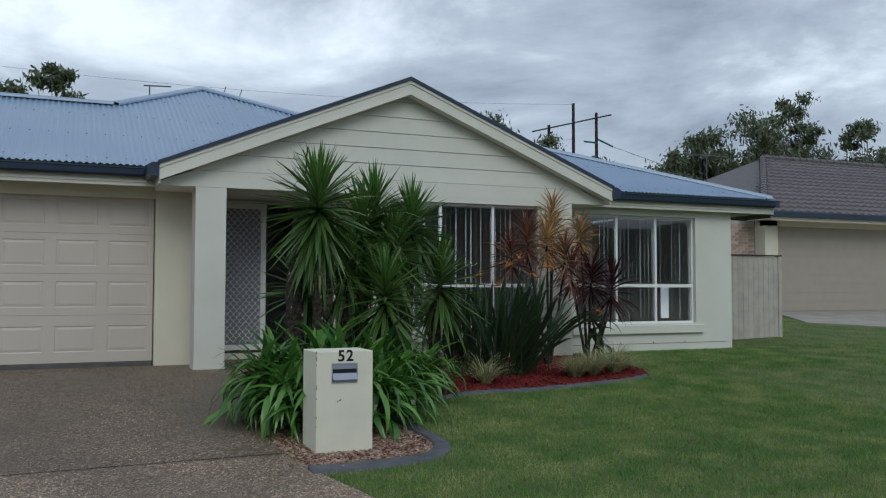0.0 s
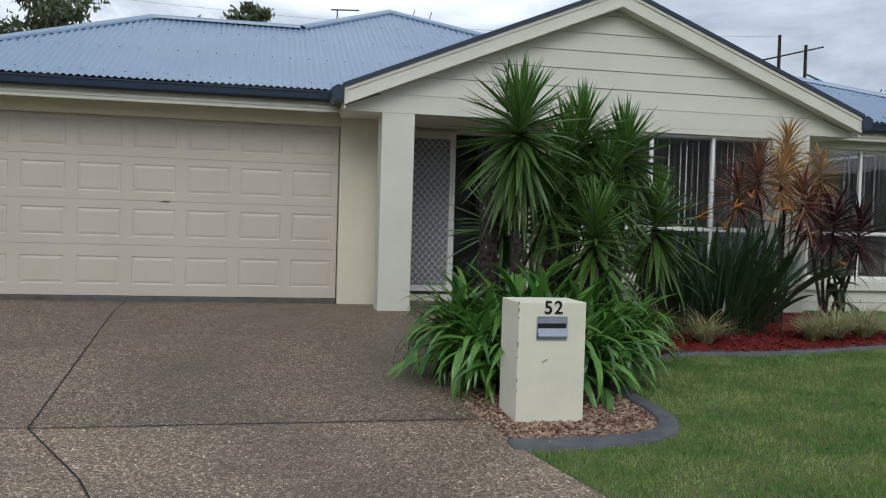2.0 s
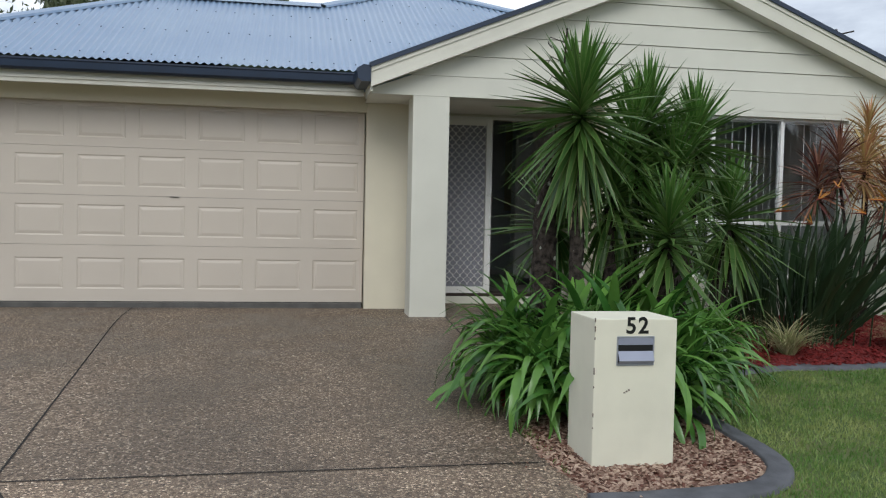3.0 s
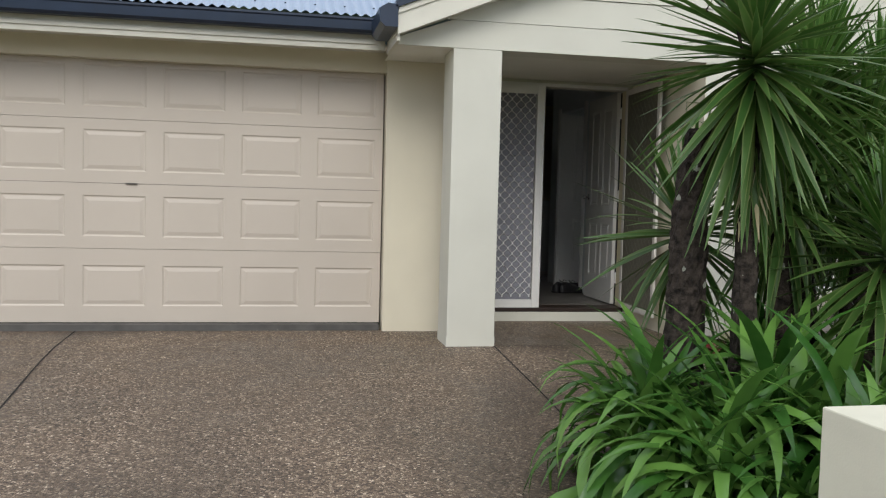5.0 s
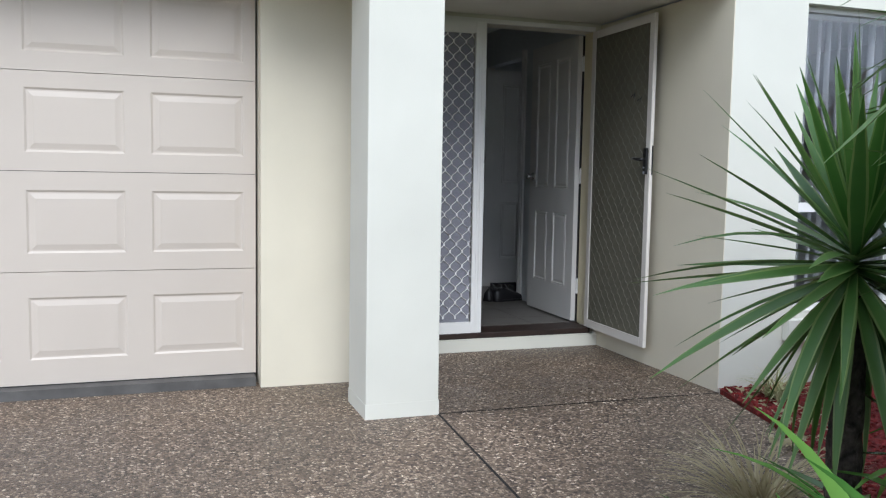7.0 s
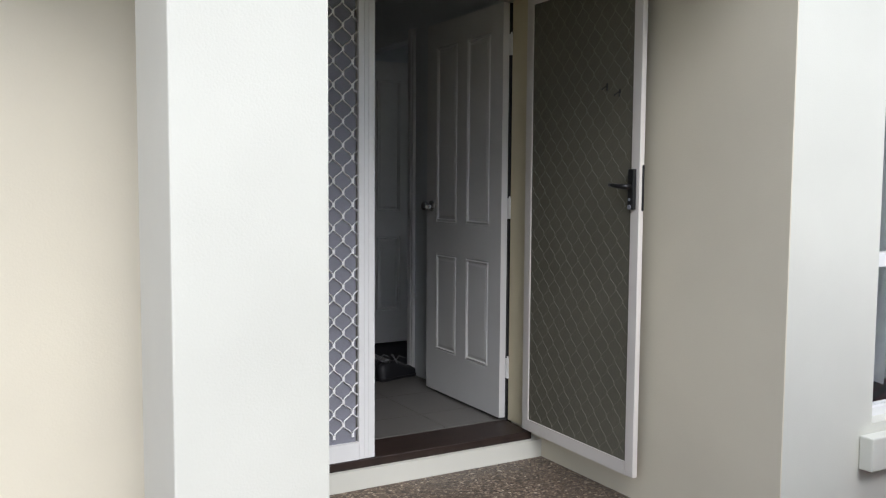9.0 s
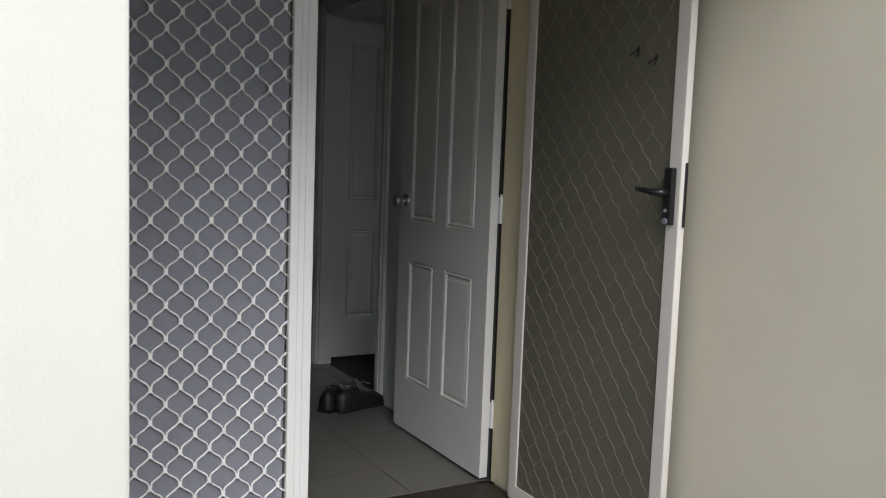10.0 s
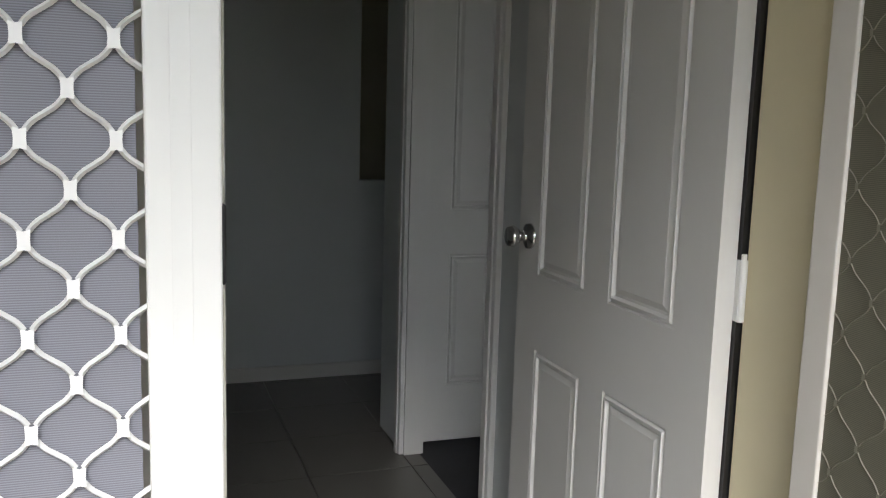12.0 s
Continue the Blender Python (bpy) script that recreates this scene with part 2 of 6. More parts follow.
BARK = mat("bark_mulch", (0.15, 0.07, 0.045), 0.8, dark=0.45, scale=20, fine=90, bump=0.9, dist=0.01)
REDCHIP = leaf_mat("red_chip", (0.26, 0.02, 0.018), (0.1, 0.008, 0.008), 0.7)
BROWNCHIP = leaf_mat("brown_chip", (0.13, 0.045, 0.028), (0.6, 0.45, 0.34), 0.7)
TRUNK = mat("yucca_bark", (0.06, 0.048, 0.04), 0.95, dark=0.25, scale=26, fine=75, bump=1.0, dist=0.012, hue=(0.012, 0.01, 0.009), spec=0.2)
def lichen(material):
    """Small pale lichen specks over rough bark."""
    t = material.node_tree
    b = [n for n in t.nodes if n.type == "BSDF_PRINCIPLED"][0]
    src = b.inputs["Base Color"].links[0].from_socket
    c = t.nodes.new("ShaderNodeTexCoord")
    v = t.nodes.new("ShaderNodeTexVoronoi")
    v.inputs["Scale"].default_value = 9.0
    n = t.nodes.new("ShaderNodeTexNoise")
    n.inputs["Scale"].default_value = 60.0
    s = t.nodes.new("ShaderNodeMath")
    s.operation, s.inputs[1].default_value = "MULTIPLY_ADD", 0.22
    r = t.nodes.new("ShaderNodeValToRGB")
    r.color_ramp.elements[0].position, r.color_ramp.elements[0].color = 0.235, (1, 1, 1, 1)
    r.color_ramp.elements[1].position, r.color_ramp.elements[1].color = 0.255, (0, 0, 0, 1)
    m = t.nodes.new("ShaderNodeMixRGB")
    m.inputs[2].default_value = (0.3, 0.31, 0.26, 1)
    t.links.new(c.outputs["Object"], v.inputs["Vector"])
    t.links.new(c.outputs["Object"], n.inputs["Vector"])
    t.links.new(n.outputs["Fac"], s.inputs[0])
    t.links.new(v.outputs["Distance"], s.inputs[2])
    t.links.new(s.outputs[0], r.inputs["Fac"])
    t.links.new(r.outputs["Color"], m.inputs[0])
    t.links.new(src, m.inputs[1])
    t.links.new(m.outputs[0], b.inputs["Base Color"])


lichen(TRUNK)
BARKTREE = mat("gum_bark", (0.22, 0.2, 0.17), 0.85, dark=0.5, scale=3, fine=20, bump=0.5)
YUCCA = leaf_mat("yucca_leaf", (0.038, 0.105, 0.02), (0.09, 0.18, 0.04), 0.38, edge=(0.14, 0.2, 0.06))
YUCCAUP = leaf_mat("yucca_young_leaf", (0.05, 0.14, 0.022), (0.09, 0.2, 0.04), 0.38, edge=(0.14, 0.24, 0.06))
STRAP = leaf_mat("strap_leaf", (0.034, 0.115, 0.02), (0.17, 0.34, 0.07), 0.24)
BOP = leaf_mat("paradise_leaf", (0.018, 0.04, 0.018), (0.035, 0.065, 0.025), 0.4)
RED = leaf_mat("cordyline_red_leaf", (0.1, 0.028, 0.026), (0.3, 0.15, 0.09), 0.45)
GOLD = leaf_mat("cordyline_gold_leaf", (0.42, 0.31, 0.12), (0.4, 0.18, 0.09), 0.45)
MAROON = leaf_mat("cordyline_maroon_leaf", (0.03, 0.012, 0.016), (0.07, 0.02, 0.022), 0.45)
VARI = leaf_mat("variegated_leaf", (0.26, 0.3, 0.12), (0.6, 0.55, 0.34), 0.5)
DRY = leaf_mat("dry_leaf", (0.34, 0.29, 0.16), (0.5, 0.44, 0.28), 0.8)
ORANGE = leaf_mat("flower_orange", (0.5, 0.16, 0.025), (0.55, 0.28, 0.05), 0.5)
CRIMSON = leaf_mat("flower_crimson", (0.28, 0.03, 0.02), (0.35, 0.06, 0.03), 0.5)
GRASS = leaf_mat("grass_blade", (0.085, 0.2, 0.032), (0.35, 0.39, 0.14), 0.6, rand=0.6, patch=2.2, amp=2.2)
GUM = leaf_mat("gum_leaf", (0.08, 0.11, 0.058), (0.16, 0.18, 0.1), 0.5)
ROOFTILE = mat("grey_roof_tile", (0.125, 0.112, 0.115), 0.6, dark=0.75, scale=5, fine=50, bump=0.3, rand=0.5)
BRICK = mat("pale_brick", (0.46, 0.36, 0.29), 0.85, hue=(0.3, 0.2, 0.16), scale=8, fine=80, bump=0.4, rand=1.2)
MORTAR = mat("mortar", (0.5, 0.48, 0.44), 0.9, bump=0.2)
FENCE = mat("weathered_fence_paint", (0.45, 0.42, 0.36), 0.8, dark=0.8, scale=5, fine=60, bump=0.3, rand=0.5)
NDOOR = mat("neighbour_garage_paint", (0.36, 0.32, 0.26), 0.6, dark=0.94, bump=0.05)
POLE = mat("dark_timber_pole", (0.03, 0.026, 0.024), 0.9, dark=0.7, bump=0.3)
WIRE = mat("wire", (0.1, 0.1, 0.11), 0.6, bump=0)
GLAZE = mat("insulator_glaze", (0.03, 0.16, 0.15), 0.25, bump=0)
BLIND = mat("vertical_blind", (0.7, 0.72, 0.74), 0.75, dark=0.9, scale=6, bump=0.05)
BRIGHTBLIND = mat("white_curtain", (0.75, 0.78, 0.8), 0.75, dark=0.95, bump=0.05)
GLASS = glass_mat("window_glass", (0.88, 0.9, 0.92))
BOXPAINT = mat("letterbox_paint", (0.7, 0.68, 0.55), 0.7, dark=0.93, scale=5, fine=130, bump=0.4, dist=0.0015)
CHIP = mat("chipped_edge", (0.16, 0.13, 0.1), 0.9, bump=0.2)
LEATHER = mat("black_leather", (0.008, 0.008, 0.01), 0.55, dark=0.7, scale=20, bump=0.2)
LACE = mat("grey_lace", (0.12, 0.12, 0.12), 0.8, bump=0)
HILL = mat("wooded_hill", (0.02, 0.032, 0.018), 0.95, dark=0.5, scale=0.2, fine=2, bump=0.5, dist=0.5)


# ---- mesh helpers ----
def mesh_ob(name, bm, material, smooth=False):
    me = bpy.data.meshes.new(name)
    bmesh.ops.recalc_face_normals(bm, faces=bm.faces)
    bm.to_mesh(me)
    bm.free()
    me.materials.append(material)
    if smooth:
        me.polygons.foreach_set("use_smooth", [True] * len(me.polygons))
    return new(name, me)


def part(name, bm, material, parent, label="", smooth=False):
    ob = mesh_ob(name, bm, material, smooth)
    ob.parent = parent
    return tagged(ob, label)


def thing(name, label, category, at=(0, 0, 0), rz=0.0, group="", kind=""):
    ob = new(name)
    ob.matrix_basis = pose(*at, 0, 0, rz)
    return tagged(ob, label, category, group, kind)


def box(bm, x0, x1, y0, y1, z0, z1, bevel=0.0):
    v = [bm.verts.new((x, y, z)) for z in (z0, z1) for x, y in ((x0, y0), (x1, y0), (x1, y1), (x0, y1))]
    fs = [bm.faces.new([v[i] for i in f]) for f in ((0, 3, 2, 1), (4, 5, 6, 7), (0, 1, 5, 4), (1, 2, 6, 5), (2, 3, 7, 6), (3, 0, 4, 7))]
    if bevel:
        bmesh.ops.bevel(bm, geom=list({e for f in fs for e in f.edges}), offset=bevel, segments=2, affect="EDGES", profile=0.5)
    return v


def bx(*a, **k):
    bm = bmesh.new()
    box(bm, *a, **k)
    return bm


def poly(bm, pts):
    return bm.faces.new([bm.verts.new(p) for p in pts])


def prism(bm, ring, z0, z1):
    """An upright prism over a ring of (x, y), its top and bottom heights numbers or functions of x and y."""
    f0 = z0 if callable(z0) else (lambda x, y: z0)
    f1 = z1 if callable(z1) else (lambda x, y: z1)
    lo = [bm.verts.new((x, y, f0(x, y))) for x, y in ring]
    hi = [bm.verts.new((x, y, f1(x, y))) for x, y in ring]
    n = len(ring)
    for i in range(n):
        bm.faces.new((lo[i], lo[(i + 1) % n], hi[(i + 1) % n], hi[i]))
    bmesh.ops.triangulate(bm, faces=[bm.faces.new(hi), bm.faces.new(lo[::-1])])


def tube(bm, pts, radii, sides=8):
    pts = [Vector(p) for p in pts]
    rings = []
    for i, p in enumerate(pts):
        d = (pts[min(i + 1, len(pts) - 1)] - pts[max(i - 1, 0)]).normalized()
        a = d.cross(Vector((0.13, 0.21, 0.97)) if abs(d.z) < 0.9 else Vector((1, 0.1, 0))).normalized()
        b = d.cross(a)
        r = radii[i] if hasattr(radii, "__len__") else radii
        rings.append([bm.verts.new(p + (a * math.cos(k * math.tau / sides) + b * math.sin(k * math.tau / sides)) * r) for k in range(sides)])
    for r0, r1 in zip(rings, rings[1:]):
        for k in range(sides):
            bm.faces.new((r0[k], r0[(k + 1) % sides], r1[(k + 1) % sides], r1[k]))
    bm.faces.new(rings[0][::-1])
    bm.faces.new(rings[-1])


def raw_mesh(name, verts, faces, material, uv=None):
    me = bpy.data.meshes.new(name)
    me.from_pydata([tuple(v) for v in verts], [], [tuple(f) for f in faces])
    me.materials.append(material)
    me.update()
    return me


def ground_z(x, y):
    """The height of the ground: it falls towards the street and rises behind the side lawn."""
    if y < -14:
        return -0.045 - 0.058 * 14
    if y < 0:
        return -0.045 + 0.058 * y
    k = min(max((x - 8.6) / 2.5, 0), 1)
    return -0.045 + 0.038 * min(y, 9) * k


# ---- ground ----
def grid_sheet(name, x0, x1, y0, y1, step, material, lift=0.0, kind="structure", label="", category=""):
    bm = bmesh.new()
    nx, ny = max(1, round((x1 - x0) / step)), max(1, round((y1 - y0) / step))
    vs = [[bm.verts.new((x0 + (x1 - x0) * i / nx, y0 + (y1 - y0) * j / ny, 0)) for i in range(nx + 1)] for j in range(ny + 1)]
    for row in vs:
        for v in row:
            v.co.z = ground_z(v.co.x, v.co.y) + lift
    for j in range(ny):
        for i in range(nx):
            bm.faces.new((vs[j][i], vs[j][i + 1], vs[j + 1][i + 1], vs[j + 1][i]))
    return tagged(mesh_ob(name, bm, material), label, category, kind=kind)


def lawn_sheet():
    xs = [-3000, -300, -60, -30, -20] + [i * 0.6 - 12 for i in range(0, 61)] + [28, 40, 60, 300, 3000]
    ys = [-3000, -300, -60, -30, -20, -16, -14] + [i * 0.6 - 13.2 for i in range(0, 46)] + [18, 24, 40, 60, 300, 3000]
    bm = bmesh.new()
    g = [[bm.verts.new((x, y, ground_z(x, y) - (0.12 if -6.0 < x < 8.3 and 0.9 < y < 6 else 0))) for x in xs] for y in ys]
    for j in range(len(ys) - 1):
        for i in range(len(xs) - 1):
            bm.faces.new((g[j][i], g[j][i + 1], g[j + 1][i + 1], g[j + 1][i]))
    return tagged(mesh_ob("ground", bm, SOIL), "sloping green lawn ground with short patchy grass", "ground", kind="structure")


lawn_sheet()
DRIVE_EDGE = [(0.85, -14.0), (0.75, -9.0), (0.5, -7.2), (0.13, -5.77), (-0.11, -4.88), (-0.2, -4.3), (-0.24, -3.7), (-0.1, -2.7), (0.35, -1.95), (0.99, -1.41), (1.35, -1.1), (1.58, -0.5), (1.64, 0.0)]


def drive():
    zc = ground_z
    bm = bmesh.new()
    ys = sorted({y for _, y in DRIVE_EDGE} | {-14 + 0.5 * i for i in range(29)})
    ex = np.interp(ys, [p[1] for p in DRIVE_EDGE], [p[0] for p in DRIVE_EDGE])
    rows = [[bm.verts.new((x, y, zc(x, y) + 0.012)) for x in (-6.4, -4.5, -3.0, -1.5, xe)] for y, xe in zip(ys, ex)]
    for r0, r1 in zip(rows, rows[1:]):
        for a in range(4):
            bm.faces.new((r0[a], r0[a + 1], r1[a + 1], r1[a]))
    top = rows[-1]
    for x0, x1, y1 in ((-6.4, -0.34, 0.9), (-0.34, 1.66, 1.45)):
        poly(bm, [(x0, 0, zc(0, 0) + 0.012), (x1, 0, zc(0, 0) + 0.012), (x1, y1, -0.033), (x0, y1, -0.033)])
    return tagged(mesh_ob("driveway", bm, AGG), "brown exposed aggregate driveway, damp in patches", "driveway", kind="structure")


driveway = drive()


def joint_line(pts, width=0.012):
    bm = bmesh.new()
    for (xa, ya), (xb, yb) in zip(pts, pts[1:]):
        d = Vector((xb - xa, yb - ya)).normalized()
        n = Vector((-d.y, d.x)) * width / 2
        k = 8
        for i in range(k):
            q = []
            for s in (i / k, (i + 1) / k):
                x, y = xa + (xb - xa) * s, ya + (yb - ya) * s
                q += [(x + n.x, y + n.y), (x - n.x, y - n.y)]
            poly(bm, [(x, y, ground_z(x, min(y, 0)) + 0.0155) for x, y in (q[0], q[1], q[3], q[2])])
    ob = mesh_ob("saw_joint", bm, JOINT)
    ob.parent = driveway
    return tagged(ob, "dark saw-cut joint")


joint_line([(-3.17, 0.78), (-3.12, -0.5), (-2.875, -4.36)])
joint_line([(-2.875, -4.36), (-0.22, -4.3)])
joint_line([(-2.875, -4.36), (-2.42, -5.22), (-2.11, -6.02), (-1.7, -7.4), (-1.4, -9.5)])
joint_line([(-2.875, -4.36), (-6.3, -4.42)], 0.008)
joint_line([(0.0, 0.0), (-0.01, -1.2), (-0.04, -2.4)])
joint_line([(0.0, 0.0), (1.64, -0.02)], 0.009)
tagged(grid_sheet("road", -40, 40, -24, -17.5, 6, ROAD, 0.02), "grey asphalt street", "road")


def bed(name, ring, material, label, lift=0.03):
    bm = bmesh.new()
    prism(bm, ring, lambda x, y: ground_z(x, y) - 0.05, lambda x, y: ground_z(x, y) + lift)
    return tagged(mesh_ob(name, bm, material), label, "garden bed", kind="structure")


BED_FRONT = [(-0.14, -4.84), (0.49, -4.8), (0.77, -4.74), (0.96, -4.6), (1.08, -4.3), (1.1, -3.9), (1.12, -3.3), (-0.2, -3.3), (-0.22, -4.2)]
BED_BACK = [(-0.2, -3.3), (1.12, -3.3), (1.4, -2.85), (1.75, -2.5), (2.2, -2.3), (2.9, -2.3), (3.6, -2.2), (4.6, -1.95), (5.0, -1.7), (5.15, -1.3), (5.1, -0.6), (5.0, 0.0), (1.66, 0.0), (1.6, -0.5), (1.37, -1.1), (1.0, -1.42), (0.36, -1.96), (-0.08, -2.7)]
bed("mulch_bed", BED_FRONT, BARK, "brown bark and pebble mulch bed round the letterbox", 0.008)
bed("mulch_bed", BED_BACK, REDMULCH, "red dyed bark mulch bed along the house wall")


def kerb(line, width=0.14, height=0.036):
    bm = bmesh.new()
    pts = [Vector(p) for p in line]
    prev = None
    for i, p in enumerate(pts):
        d = (pts[min(i + 1, len(pts) - 1)] - pts[max(i - 1, 0)]).normalized()
        n = Vector((d.y, -d.x))
        ring = []
        j = 1 + 0.12 * noise.noise(Vector((p.x * 5, p.y * 5, 0)))
        for o, h in ((0, -0.06), (0, height * 0.8 * j), (0.012, height * j), (width - 0.03, height * 0.86 * j), (width - 0.006, height * 0.6), (width, -0.06)):
            q = p + n * o
            ring.append(bm.verts.new((q.x, q.y, ground_z(q.x, q.y) + h)))
        if prev:
            for k in range(5):
                bm.faces.new((prev[k], prev[k + 1], ring[k + 1], ring[k]))
        else:
            bm.faces.new(ring)
        prev = ring
    bm.faces.new(prev[::-1])
    return tagged(mesh_ob("garden_kerb", bm, KERB, True), "grey painted concrete edging kerb round the garden bed", "garden edging", kind="structure")


def smooth_line(pts, n=6):
    out = []
    P = [pts[0], *pts, pts[-1]]
    for a, b, c, d in zip(P, P[1:], P[2:], P[3:]):
        for i in range(n):
            t = i / n
            out.append(tuple(0.5 * (2 * b[k] + (c[k] - a[k]) * t + (2 * a[k] - 5 * b[k] + 4 * c[k] - d[k]) * t * t + (3 * b[k] - a[k] - 3 * c[k] + d[k]) * t ** 3) for k in (0, 1)))
    return out + [pts[-1]]


kerb(smooth_line([(-0.16, -4.78), (0.3, -4.76), (0.7, -4.69), (0.9, -4.52), (0.98, -4.25), (0.97, -3.85), (0.98, -3.3), (1.3, -2.8), (1.75, -2.4), (2.3, -2.22), (2.95, -2.22), (3.6, -2.1), (4.55, -1.85), (4.9, -1.6), (5.02, -1.25), (4.98, -0.6), (4.95, 0.0)]))

# ---- the house ----
EAVE_Y, EAVE_Z, SLOPE = 0.45, 2.49, 0.468
GX, GZ, GS = 2.36, 3.765, 0.41


def slab(name, x0, x1, y0, y1, z0, z1, material, label="", category="wall", kind="structure"):
    return tagged(mesh_ob(name, bx(x0, x1, y0, y1, z0, z1), material), label, category, kind=kind)


def wall_with_holes(name, x0, x1, y0, y1, z0, z1, holes, material, label):
    """A wall along x with rectangular openings (x0, x1, z0, z1) through it, in order of x."""
    bm = bmesh.new()
    x = x0
    for a, b, c, d in holes:
        box(bm, x, a, y0, y1, z0, z1)
        if c > z0:
            box(bm, a, b, y0, y1, z0, c)
        if d < z1:
            box(bm, a, b, y0, y1, d, z1)
        x = b
    if x < x1:
        box(bm, x, x1, y0, y1, z0, z1)
    return tagged(mesh_ob(name, bm, material), label, "wall", kind="structure")


W1 = (2.13, 4.44, 0.4, 2.128)
W2 = (5.4, 7.68, 0.395, 2.118)
W2Y = 0.62
wall_with_holes("wall_gable", 1.646, 4.94, 0.0, 0.2, -0.3, 2.19, [W1], RENDER, "cream rendered front wall under the gable")
slab("wall_gable_return", 4.72, 4.94, 0.2, W2Y, -0.3, 2.19, RENDER, "cream rendered return wall")
wall_with_holes("wall_bedroom", 4.94, 8.42, W2Y, W2Y + 0.2, -0.3, 2.3, [W2], RENDER, "cream rendered bedroom wall")
slab("wall_east", 8.22, 8.42, W2Y + 0.2, 5.5, -0.3, 2.3, RENDER, "cream rendered side wall")
slab("wall_porch_east", 1.64, 1.646, 0.0, 1.62, -0.3, 2.19, RENDER2, "beige rendered porch side wall")
slab("wall_porch_east_core", 1.646, 1.84, 0.2, 1.62, -0.3, 2.19, RENDER2, "beige rendered porch side wall")
slab("wall_porch_west", -0.32, -0.12, 0.98, 1.62, -0.3, 2.3, RENDER2, "beige rendered porch side wall")
slab("wall_pier", -0.768, -0.12, 0.76, 0.98, -0.3, 2.3, RENDER2, "beige rendered pier beside the garage door")
slab("wall_garage_head", -5.62, -0.768, 0.8, 0.98, 2.096, 2.3, RENDER2, "beige rendered lintel over the garage door")
slab("wall_garage_west", -5.85, -5.62, 0.76, 5.5, -0.3, 2.3, RENDER2, "beige rendered garage wall")
slab("wall_back", -5.85, 8.42, 5.5, 5.7, -0.3, 2.3, RENDER2, "beige rendered back wall")
# slab edge below the garage door, in a darker grey than the other concrete
slab("garage_slab", -5.62, -0.79, 0.8, 1.1, -0.3, 0.018, DARKCONCRETE, "dark grey concrete garage slab edge", "slab")
slab("wall_garage_inner", -0.32, -0.12, 1.62, 5.5, -0.3, 2.25, PLASTER, "painted inner wall")

column = thing("porch_column", "square cream rendered porch column at the porch corner", "column")
cb = bx(-0.37, 0.0, 0.0, 0.36, 0.035, 2.19, bevel=0.006)
part("column_shaft", cb, RENDER, column)
part("column_gap", bx(-0.365, -0.003, 0.004, 0.35, 0.028, 0.034), JOINT, column, "thin dark crack")
part("column_base", bx(-0.372, 0.002, -0.002, 0.362, -0.06, 0.04), RENDER, column, "worn cream base strip")

gable = thing("gable", "cream weatherboard gable over porch and lounge window", "gable", kind="structure")
part("beam", bx(0.001, 1.639, 0.031, 0.24, 2.191, 2.33), RENDER, gable)


def board(z0, z1, y):
    """One board, cut off under the gable's slope."""
    h = GZ - 0.2 - 0.02
    w0, w1 = (h - z0) / GS, (h - z1) / GS
    if w1 < 0.05:
        w1 = 0.02
    a0, a1 = max(GX - w0, -0.79), max(GX - w1, -0.79)
    b0, b1 = min(GX + w0, 5.51), min(GX + w1, 5.51)
    bm = bmesh.new()
    lo = [bm.verts.new(p) for p in ((a0, y - 0.006, z0), (b0, y - 0.006, z0), (b1, y + 0.004, z1), (a1, y + 0.004, z1))]
    hi = [bm.verts.new(p) for p in ((a0, y + 0.03, z0), (b0, y + 0.03, z0), (b1, y + 0.03, z1), (a1, y + 0.03, z1))]
    bm.faces.new(lo)
    bm.faces.new(hi[::-1])
    for i in range(4):
        bm.faces.new((lo[i], hi[i], hi[(i + 1) % 4], lo[(i + 1) % 4]))
    return bm


z = 2.395
while z < 3.5:
    part("weatherboard", board(z, min(z + 0.2075, 3.53), -0.001), RENDER, gable)
    z += 0.2115
bk = bmesh.new()
poly(bk, [(-0.37, 0.035, 2.36), (4.94, 0.035, 2.36), (4.94, 0.035, GZ - GS * 2.58 - 0.12), (GX, 0.035, GZ - 0.12), (-0.37, 0.035, GZ - GS * 2.73 - 0.12)])
part("gable_backing", bk, JOINT, gable, "dark gap behind the boards")
hs = bmesh.new()
for yy in (-0.003, 0.03):
    poly(hs, [(-0.8, yy, 2.19), (5.52, yy, 2.19), (5.52, yy, 2.24), (5.1, yy, 2.392), (-0.38, yy, 2.392), (-0.8, yy, 2.24)])
poly(hs, [(-0.8, -0.003, 2.19), (-0.8, 0.03, 2.19), (5.52, 0.03, 2.19), (5.52, -0.003, 2.19)])
part("head_strip", hs, RENDER, gable)

GY0 = -0.17


